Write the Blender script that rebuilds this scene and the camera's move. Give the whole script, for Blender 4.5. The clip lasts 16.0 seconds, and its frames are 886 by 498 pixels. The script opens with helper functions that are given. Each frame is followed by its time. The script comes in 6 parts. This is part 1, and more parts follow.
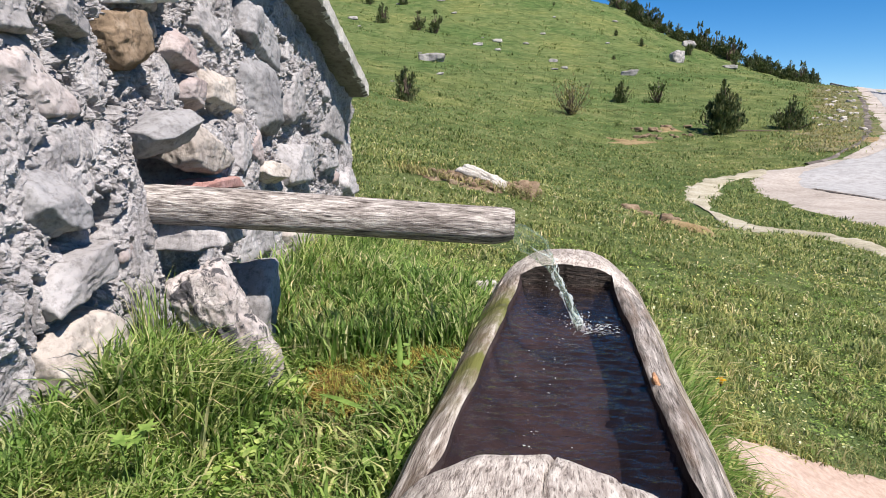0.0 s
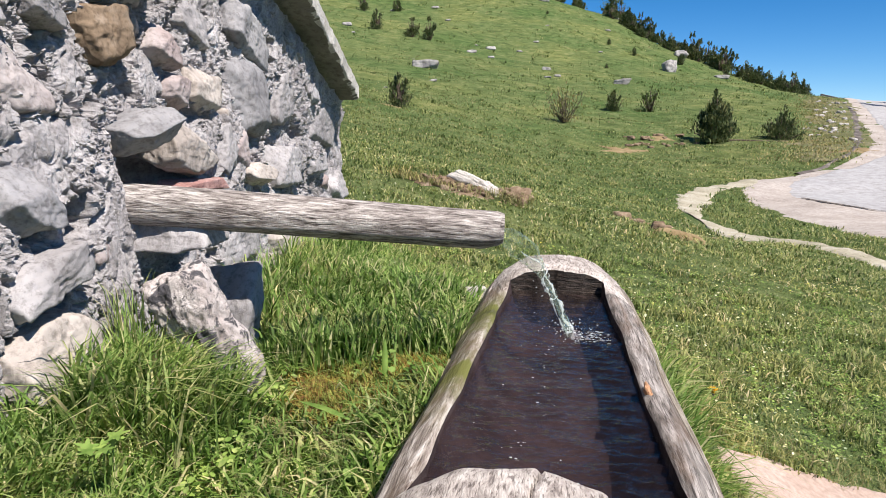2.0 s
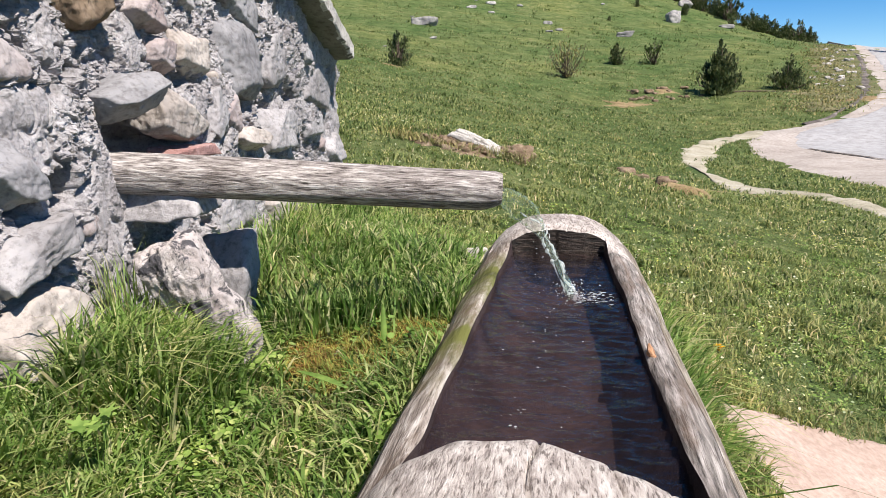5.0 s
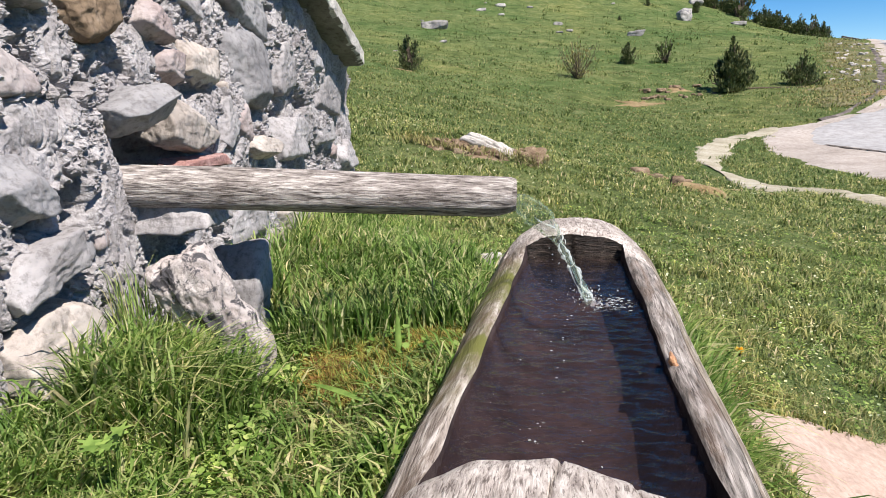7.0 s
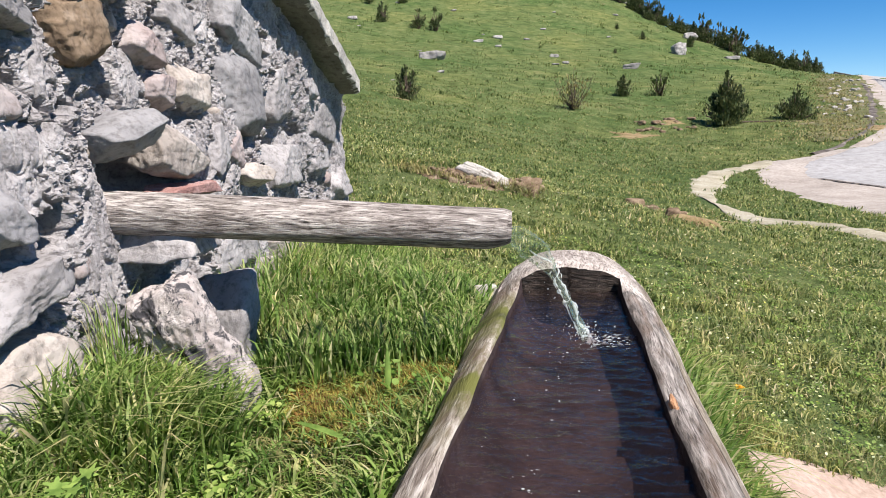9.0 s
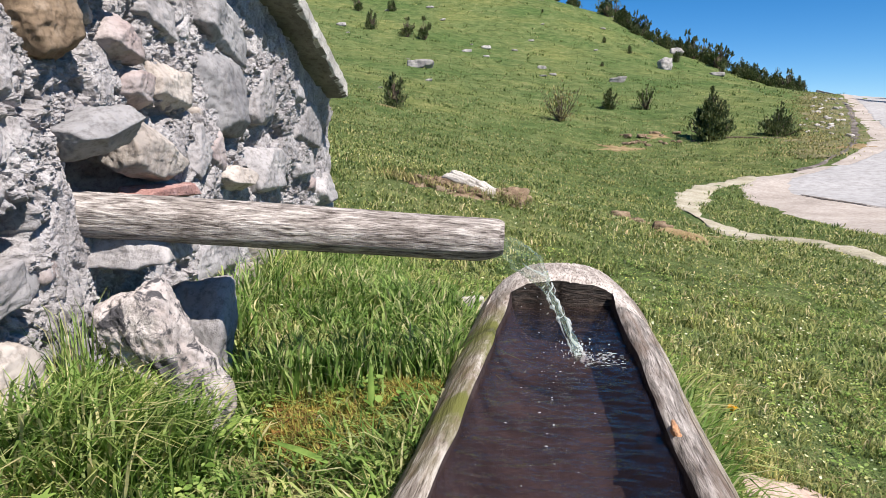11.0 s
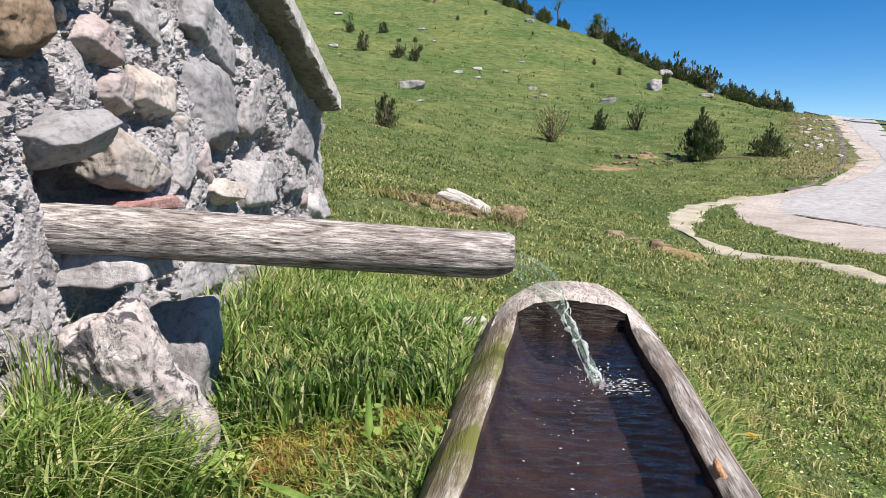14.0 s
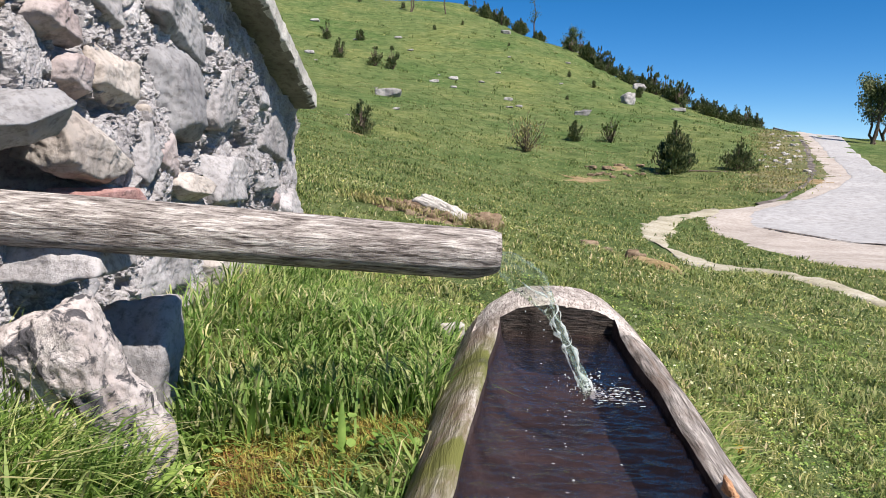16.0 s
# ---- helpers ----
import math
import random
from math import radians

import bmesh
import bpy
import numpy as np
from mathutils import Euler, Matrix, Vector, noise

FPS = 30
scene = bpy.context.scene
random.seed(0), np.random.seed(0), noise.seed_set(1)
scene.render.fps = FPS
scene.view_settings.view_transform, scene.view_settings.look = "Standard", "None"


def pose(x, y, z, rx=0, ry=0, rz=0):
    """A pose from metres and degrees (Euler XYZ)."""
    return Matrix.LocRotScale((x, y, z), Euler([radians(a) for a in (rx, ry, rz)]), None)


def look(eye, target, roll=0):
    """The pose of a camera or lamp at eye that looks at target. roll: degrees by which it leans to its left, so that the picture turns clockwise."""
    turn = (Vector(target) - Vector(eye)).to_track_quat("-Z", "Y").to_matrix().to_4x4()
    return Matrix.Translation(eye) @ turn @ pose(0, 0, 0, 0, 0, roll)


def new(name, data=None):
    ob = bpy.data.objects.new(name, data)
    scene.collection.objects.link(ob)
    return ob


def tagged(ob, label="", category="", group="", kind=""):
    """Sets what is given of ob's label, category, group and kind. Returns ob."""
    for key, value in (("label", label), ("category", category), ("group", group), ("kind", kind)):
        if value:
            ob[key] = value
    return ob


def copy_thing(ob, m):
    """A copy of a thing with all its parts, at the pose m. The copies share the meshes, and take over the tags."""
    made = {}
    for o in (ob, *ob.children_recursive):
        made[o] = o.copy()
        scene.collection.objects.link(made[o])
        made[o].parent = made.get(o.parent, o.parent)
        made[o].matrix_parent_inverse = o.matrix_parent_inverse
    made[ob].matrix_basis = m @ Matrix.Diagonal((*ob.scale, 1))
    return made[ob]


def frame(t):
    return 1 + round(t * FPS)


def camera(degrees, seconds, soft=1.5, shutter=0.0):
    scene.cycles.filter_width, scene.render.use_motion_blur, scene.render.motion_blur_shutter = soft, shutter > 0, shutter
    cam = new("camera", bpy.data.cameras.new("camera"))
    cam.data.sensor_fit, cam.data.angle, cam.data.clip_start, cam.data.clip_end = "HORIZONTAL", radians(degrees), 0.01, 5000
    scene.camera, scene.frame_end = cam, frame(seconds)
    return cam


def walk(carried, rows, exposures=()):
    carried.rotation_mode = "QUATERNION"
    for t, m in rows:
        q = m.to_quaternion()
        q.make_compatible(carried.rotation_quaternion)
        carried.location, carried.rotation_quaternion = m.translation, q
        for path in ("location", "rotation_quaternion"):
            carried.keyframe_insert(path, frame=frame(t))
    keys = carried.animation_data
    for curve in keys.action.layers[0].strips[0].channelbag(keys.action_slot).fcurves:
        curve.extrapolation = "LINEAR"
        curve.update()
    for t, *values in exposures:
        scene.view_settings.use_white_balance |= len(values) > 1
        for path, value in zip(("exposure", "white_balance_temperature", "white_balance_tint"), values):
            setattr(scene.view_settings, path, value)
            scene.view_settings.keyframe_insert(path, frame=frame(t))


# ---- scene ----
cam = camera(63.0, 16.0, 0.7)
PATH = [
    (0, (0.022, 0.135, 1.032), (0.013, 2.106, 0.694), -0.1),
    (0.5, (0.027, 0.146, 1.029), (0.017, 2.121, 0.716), -0.3),
    (1, (0.029, 0.155, 1.026), (0.013, 2.132, 0.724), -0.4),
    (1.5, (0.031, 0.169, 1.022), (0.024, 2.145, 0.718), -0.1),
    (2, (0.033, 0.181, 1.018), (0.046, 2.155, 0.698), 0.5),
    (2.5, (0.036, 0.185, 1.018), (0.057, 2.155, 0.674), 0.6),
    (3, (0.038, 0.192, 1.015), (0.06, 2.161, 0.665), 0.7),
    (3.5, (0.042, 0.203, 1.015), (0.067, 2.166, 0.634), 0.4),
    (4, (0.046, 0.211, 1.015), (0.066, 2.168, 0.601), 0.1),
    (6.5, (0.053, 0.248, 1.021), (0.025, 2.2, 0.589), -2.4),
    (7, (0.051, 0.255, 1.022), (0.012, 2.21, 0.603), -2.2),
    (7.5, (0.052, 0.264, 1.024), (0.005, 2.223, 0.627), -2.0),
    (8, (0.055, 0.277, 1.023), (0.005, 2.241, 0.647), -1.9),
    (8.5, (0.056, 0.29, 1.022), (0.017, 2.258, 0.664), -1.6),
    (9, (0.056, 0.306, 1.022), (0.033, 2.276, 0.679), -1.4),
    (11.5, (0.042, 0.403, 1.012), (0.07, 2.378, 0.7), 0.2),
    (12, (0.04, 0.42, 1.01), (0.071, 2.397, 0.712), 0.3),
    (12.5, (0.037, 0.444, 1.005), (0.062, 2.424, 0.723), 0.1),
    (13, (0.032, 0.469, 0.999), (0.06, 2.45, 0.726), 0.1),
    (13.5, (0.025, 0.496, 0.992), (0.065, 2.478, 0.725), 0.0),
    (14, (0.019, 0.521, 0.984), (0.064, 2.503, 0.719), 0.0),
    (14.5, (0.012, 0.553, 0.973), (0.072, 2.535, 0.716), 0.6),
    (15, (0.01, 0.58, 0.963), (0.086, 2.562, 0.714), 0.8),
    (15.5, (0.009, 0.603, 0.956), (0.105, 2.585, 0.711), 0.9),
    (16, (0.006, 0.622, 0.949), (0.124, 2.604, 0.709), 1.1),
]
walk(cam, [(t, look(eye, target, roll)) for t, eye, target, roll in PATH])


# ---- world and sun ----
SUN_EL, SUN_AZ = 52.0, -50.0  # height above the horizon; angle from +x towards +y
world = bpy.data.worlds.new("sky")
scene.world = world
world.use_nodes = True
wn = world.node_tree.nodes
sky = wn.new("ShaderNodeTexSky")
sky.sky_type = 'NISHITA'
sky.sun_disc = False
sky.sun_elevation = radians(SUN_EL)
sky.sun_rotation = radians(90 - SUN_AZ)
sky.altitude = 1500
sky.air_density = 0.7
sky.dust_density = 0.0
sky.ozone_density = 3.0
wn["Background"].inputs["Strength"].default_value = 0.08
hue = wn.new("ShaderNodeHueSaturation")
hue.inputs["Saturation"].default_value = 1.36
world.node_tree.links.new(sky.outputs[0], hue.inputs["Color"])
world.node_tree.links.new(hue.outputs[0], wn["Background"].inputs["Color"])
SUN_TO = Vector((math.cos(radians(SUN_AZ)) * math.cos(radians(SUN_EL)), math.sin(radians(SUN_AZ)) * math.cos(radians(SUN_EL)), math.sin(radians(SUN_EL))))
sun = new("sun", bpy.data.lights.new("sun", 'SUN'))
sun.data.energy, sun.data.angle, sun.data.color = 5.0, radians(0.6), (1.0, 0.95, 0.88)
sun.matrix_world = look(SUN_TO * 50, (0, 0, 0))
scene.view_settings.exposure = 0.77


# ---- numeric noise ----
def hash3(i, j, k, seed):
    h = (i * 374761393 + j * 668265263 + k * 2147483647 + seed * 974634777) & 0xFFFFFFFF
    h = ((h ^ (h >> 13)) * 1274126177) & 0xFFFFFFFF
    return ((h ^ (h >> 16)) & 0xFFFF) / 32767.5 - 1.0


def vnoise(p, seed=0):
    """Smooth value noise in -1..1 at the rows of p."""
    p = np.asarray(p, float)
    c = np.floor(p)
    f = p - c
    f = f * f * f * (f * (f * 6 - 15) + 10)
    c = c.astype(np.int64) + 100000
    out = 0.0
    for a in (0, 1):
        for b in (0, 1):
            for d in (0, 1):
                w = (f[..., 0] if a else 1 - f[..., 0]) * (f[..., 1] if b else 1 - f[..., 1]) * (f[..., 2] if d else 1 - f[..., 2])
                out = out + w * hash3(c[..., 0] + a, c[..., 1] + b, c[..., 2] + d, seed)
    return out


def fbm(p, octaves=4, gain=0.5, seed=0):
    p = np.asarray(p, float)
    total, amp = 0.0, 1.0
    for o in range(octaves):
        total = total + amp * vnoise(p * 2 ** o + o * 17.3, seed + o)
        amp *= gain
    return total


def cells(p, seed=0):
    """Distance to the nearest of strewn points, one a unit cell, and that point's own random number."""
    p = np.asarray(p, float)
    c = np.floor(p).astype(np.int64)
    best, own = np.full(p.shape[:-1], 9.0), np.zeros(p.shape[:-1])
    for a in (-1, 0, 1):
        for b in (-1, 0, 1):
            for d in (-1, 0, 1):
                k = c + np.array((a, b, d))
                h = [k[..., i] + 0.5 + 0.48 * hash3(k[..., 0] + 100000, k[..., 1] + 100000, k[..., 2] + 100000, seed + 7 * i) for i in range(3)]
                dist = sum((h[i] - p[..., i]) ** 2 for i in range(3))
                own = np.where(dist < best, hash3(k[..., 0] + 100000, k[..., 1] + 100000, k[..., 2] + 100000, seed + 99), own)
                best = np.minimum(best, dist)
    return np.sqrt(best), own


# ---- mesh helpers ----
def mesh_of(name, verts, faces, smooth=True):
    me = bpy.data.meshes.new(name)
    me.from_pydata([tuple(v) for v in np.asarray(verts, float).tolist()], [], [tuple(f) for f in (faces.tolist() if hasattr(faces, "tolist") else faces)])
    if smooth:
        me.polygons.foreach_set("use_smooth", np.ones(len(me.polygons), bool))
    me.update()
    return me


def thing(name, me, material, label="", category="", group="", kind="", m=None):
    ob = new(name, me)
    if material and me is not None:
        me.materials.append(material)
    if m is not None:
        ob.matrix_basis = m
    return tagged(ob, label, category, group, kind)


def part(name, me, material, parent, label="", m=None):
    ob = new(name, me)
    if material and not me.materials:
        me.materials.append(material)
    ob.parent = parent
    if m is not None:
        ob.matrix_basis = m
    return tagged(ob, label)


def grid_faces(nu, nv, wrap=False):
    """Quads over nu rows of nv points."""
    i, j = np.meshgrid(np.arange(nu - 1), np.arange(nv if wrap else nv - 1), indexing="ij")
    i, j = i.ravel(), j.ravel()
    k = (j + 1) % nv
    return np.stack([i * nv + j, i * nv + k, (i + 1) * nv + k, (i + 1) * nv + j], 1)


def ribbon(a, b, n, across):
    """Points of a smooth strip between two polylines with the same number of marks."""
    def smooth(pts):
        pts = np.array(pts, float)
        t = np.linspace(0, len(pts) - 1, n)
        i = np.clip(t.astype(int), 0, len(pts) - 2)
        f = (t - i)[:, None]
        q = np.vstack([2 * pts[0] - pts[1], pts, 2 * pts[-1] - pts[-2]])
        p0, p1, p2, p3 = q[i], q[i + 1], q[i + 2], q[i + 3]
        return 0.5 * (2 * p1 + (p2 - p0) * f + (2 * p0 - 5 * p1 + 4 * p2 - p3) * f ** 2 + (3 * p1 - p0 - 3 * p2 + p3) * f ** 3)
    A, B = smooth(a), smooth(b)
    w = np.linspace(0, 1, across)[None, :, None]
    return A[:, None] * (1 - w) + B[:, None] * w


LATTICE = {}


def cube_sphere(n):
    """Directions and quads of a cube with n x n squares a side."""
    if n not in LATTICE:
        index, pts, faces = {}, [], []
        def at(key):
            if key not in index:
                index[key] = len(pts)
                v = np.array(key, float) / n * 2 - 1
                v = np.tan(v * math.pi / 4)
                pts.append(v / np.linalg.norm(v))
            return index[key]
        for axis in range(3):
            for side in (0, n):
                for i in range(n):
                    for j in range(n):
                        quad = []
                        for di, dj in ((0, 0), (1, 0), (1, 1), (0, 1)):
                            key = [i + di, j + dj]
                            key.insert(axis, side)
                            quad.append(at(tuple(key)))
                        flip = (side == 0) ^ (axis == 1)
                        faces.append(quad[::-1] if flip else quad)
        LATTICE[n] = (np.array(pts), faces)
    return LATTICE[n]


def stone_mesh(seed, half, n=10, facets=9, sharp=16, rough=0.05, fine=0.02, cuts=()):
    """A broken stone: a block with chipped facets, worn edges and an uneven skin. half: its half sizes."""
    rng = np.random.RandomState(seed)
    d, faces = cube_sphere(n)
    normals = [v for v in np.vstack([np.eye(3), -np.eye(3)])]
    hs = list(rng.uniform(0.78, 0.98, 6))
    for _ in range(facets):
        v = rng.normal(size=3)
        normals.append(v / np.linalg.norm(v))
        hs.append(rng.uniform(0.78, 1.12))
    normals = [v + rng.normal(size=3) * 0.12 for v in normals]
    for *v, h in cuts:
        normals.append(np.array(v) / np.linalg.norm(v) + rng.normal(size=3) * 0.06)
        hs.append(h)
    normals = np.array(normals)
    k = np.maximum(d @ normals.T / np.array(hs), 0)
    r = (k ** sharp).sum(1) ** (-1 / sharp)
    half = np.array(half)
    size = half.min()
    p = d * r[:, None] * half
    q = p / size
    bump = fbm(q * 1.1 + seed * 3.1, 3, 0.5, seed) * rough + np.abs(fbm(q * 3.5 + seed, 3, 0.55, seed + 5)) * -fine
    p = p + d * bump[:, None] * size * 2
    return mesh_of("stone", p, faces)


# ---- materials ----
def nodes_of(name):
    mat = bpy.data.materials.new(name)
    mat.use_nodes = True
    return mat, mat.node_tree, mat.node_tree.nodes["Principled BSDF"]


def ramp(nt, stops):
    r = nt.nodes.new("ShaderNodeValToRGB")
    for i, (pos, col) in enumerate(stops):
        e = r.color_ramp.elements[i] if i < 2 else r.color_ramp.elements.new(pos)
        e.position, e.color = pos, (*col, 1)
    return r


def noise_tex(nt, scale, detail=5, rough=0.55, vec=None, distortion=0.0):
    t = nt.nodes.new("ShaderNodeTexNoise")
    t.inputs["Scale"].default_value, t.inputs["Detail"].default_value = scale, detail
    t.inputs["Roughness"].default_value, t.inputs["Distortion"].default_value = rough, distortion
    if vec:
        nt.links.new(vec, t.inputs["Vector"])
    return t


def mixed(nt, kind, fac, a, b):
    m = nt.nodes.new("ShaderNodeMix")
    m.data_type, m.blend_type = 'RGBA', kind
    for sock, v in ((m.inputs[0], fac), (m.inputs[6], a), (m.inputs[7], b)):
        if isinstance(v, (int, float)):
            sock.default_value = v
        elif isinstance(v, tuple):
            sock.default_value = (*v, 1)
        else:
            nt.links.new(v, sock)
    return m.outputs[2]


def bumped(nt, bsdf, layers):
    """layers: (height socket, strength, distance), coarse first."""
    last = None
    for sock, strength, dist in layers:
        b = nt.nodes.new("ShaderNodeBump")
        b.inputs["Strength"].default_value, b.inputs["Distance"].default_value = strength, dist
        nt.links.new(sock, b.inputs["Height"])
        if last:
            nt.links.new(last, b.inputs["Normal"])
        last = b.outputs[0]
    nt.links.new(last, bsdf.inputs["Normal"])


def coords(nt, kind="Object", scale=None):
    c = nt.nodes.new("ShaderNodeTexCoord").outputs[kind]
    if scale is None:
        return c
    m = nt.nodes.new("ShaderNodeMapping")
    m.inputs["Scale"].default_value = scale
    nt.links.new(c, m.inputs["Vector"])
    return m.outputs[0]


def stone_material(name, dark, mid, light, scale=6.0, rough=0.9, lichen=0.0, chips=0.0, chip_size=40.0, relief=1.0):
    mat, nt, b = nodes_of(name)
    c = nt.nodes.new("ShaderNodeNewGeometry").outputs["Position"]
    big = noise_tex(nt, scale, 6, 0.6, c)
    fine = noise_tex(nt, scale * 9, 6, 0.7, c)
    grit = noise_tex(nt, scale * 45, 3, 0.6, c)
    col = ramp(nt, [(0.3, dark), (0.5, mid), (0.68, light)])
    nt.links.new(big.outputs[0], col.inputs[0])
    speck = ramp(nt, [(0.34, (0.42, 0.4, 0.39)), (0.52, (1, 1, 1))])
    nt.links.new(fine.outputs[0], speck.inputs[0])
    out = mixed(nt, 'MULTIPLY', 0.7, col.outputs[0], speck.outputs[0])
    info = nt.nodes.new("ShaderNodeObjectInfo")
    tone = ramp(nt, [(0.0, (0.74, 0.71, 0.72)), (1.0, (1.0, 0.96, 0.97))])
    nt.links.new(info.outputs["Random"], tone.inputs[0])
    out = mixed(nt, 'MULTIPLY', 1.0, out, tone.outputs[0])
    if lichen:
        spots = noise_tex(nt, scale * 3.3, 5, 0.75, c, 0.6)
        edge = ramp(nt, [(0.515, (0, 0, 0)), (0.585, (1, 1, 1))])
        nt.links.new(spots.outputs[0], edge.inputs[0])
        out = mixed(nt, 'MIX', edge.outputs[0], out, (0.13 * lichen, 0.12 * lichen, 0.13 * lichen))
    nt.links.new(out, b.inputs["Base Color"])
    b.inputs["Roughness"].default_value = rough
    b.inputs["Specular IOR Level"].default_value = 0.2
    layers = [(big.outputs[0], 0.5 * relief, 0.03), (fine.outputs[0], 0.7 * relief, 0.008), (grit.outputs[0], 0.5, 0.002)]
    if chips:
        shift = nt.nodes.new("ShaderNodeVectorMath")
        shift.operation = 'MULTIPLY_ADD'
        wob = noise_tex(nt, chip_size * 0.8, 3, 0.6, c)
        nt.links.new(wob.outputs["Color"], shift.inputs[0])
        shift.inputs[1].default_value = (0.6 / chip_size,) * 3
        nt.links.new(c, shift.inputs[2])
        for k, (sc, dist) in enumerate(((chip_size, 0.014), (chip_size * 2.3, 0.006))):
            vor = nt.nodes.new("ShaderNodeTexVoronoi")
            vor.inputs["Scale"].default_value = sc
            nt.links.new(shift.outputs[0], vor.inputs["Vector"])
            grey = nt.nodes.new("ShaderNodeSeparateColor")
            nt.links.new(vor.outputs["Color"], grey.inputs[0])
            layers.append((grey.outputs[0], chips, dist))
    bumped(nt, b, layers)
    return mat


LIMESTONE = stone_material("limestone", (0.28, 0.268, 0.266), (0.4, 0.387, 0.385), (0.51, 0.495, 0.49), 6.0, 0.9, 0.0, 0.2, 26.0, 0.7)
BLUE_STONE = stone_material("blue_grey_stone", (0.23, 0.228, 0.235), (0.33, 0.328, 0.333), (0.44, 0.436, 0.438), 6.0, 0.9, 0.0, 0.12, 20.0, 0.5)
CREAM_STONE = stone_material("cream_stone", (0.32, 0.28, 0.245), (0.47, 0.425, 0.38), (0.57, 0.53, 0.48), 5, 0.9, 0.0, 0.2, 24.0, 0.7)
BROWN_STONE = stone_material("brown_stone", (0.11, 0.078, 0.05), (0.27, 0.2, 0.135), (0.39, 0.33, 0.26), 9, relief=0.6)
PINK_STONE = stone_material("pinkish_stone", (0.34, 0.26, 0.245), (0.43, 0.375, 0.36), (0.53, 0.49, 0.47), 4, 0.9, 0.0, 0.2, 24.0, 0.7)
BRICK_RED = stone_material("red_clay", (0.36, 0.19, 0.165), (0.48, 0.29, 0.26), (0.56, 0.4, 0.37), 12)
BOULDER = stone_material("weathered_limestone", (0.33, 0.285, 0.265), (0.57, 0.52, 0.49), (0.79, 0.74, 0.71), 6.5, 0.9, 0.6, 0.25, 34.0)
HILL_ROCK = stone_material("hill_limestone", (0.24, 0.23, 0.215), (0.4, 0.39, 0.365), (0.53, 0.515, 0.48), 1.2, 0.9, 1.3)
WHITE_ROCK = stone_material("white_limestone", (0.34, 0.315, 0.28), (0.52, 0.49, 0.445), (0.63, 0.61, 0.57), 7, 0.9)
MORTAR = stone_material("rough_mortar", (0.29, 0.278, 0.278), (0.45, 0.435, 0.436), (0.58, 0.565, 0.565), 11, 0.95, 0.0, 1.0, 60.0)
CONCRETE = stone_material("cast_concrete", (0.19, 0.182, 0.155), (0.27, 0.258, 0.22), (0.35, 0.335, 0.29), 4, 0.9)
# Slab edge: pale cement, with the sunlight on it lightened into the colour.
SUNLIT_EDGE = stone_material("pale_sunlit_cement_edge", (0.5, 0.485, 0.44), (0.68, 0.665, 0.61), (0.76, 0.745, 0.69), 9, 0.9)
PLASTER = stone_material("white_plaster", (0.72, 0.72, 0.73), (0.79, 0.79, 0.8), (0.84, 0.84, 0.84), 3, 0.85)


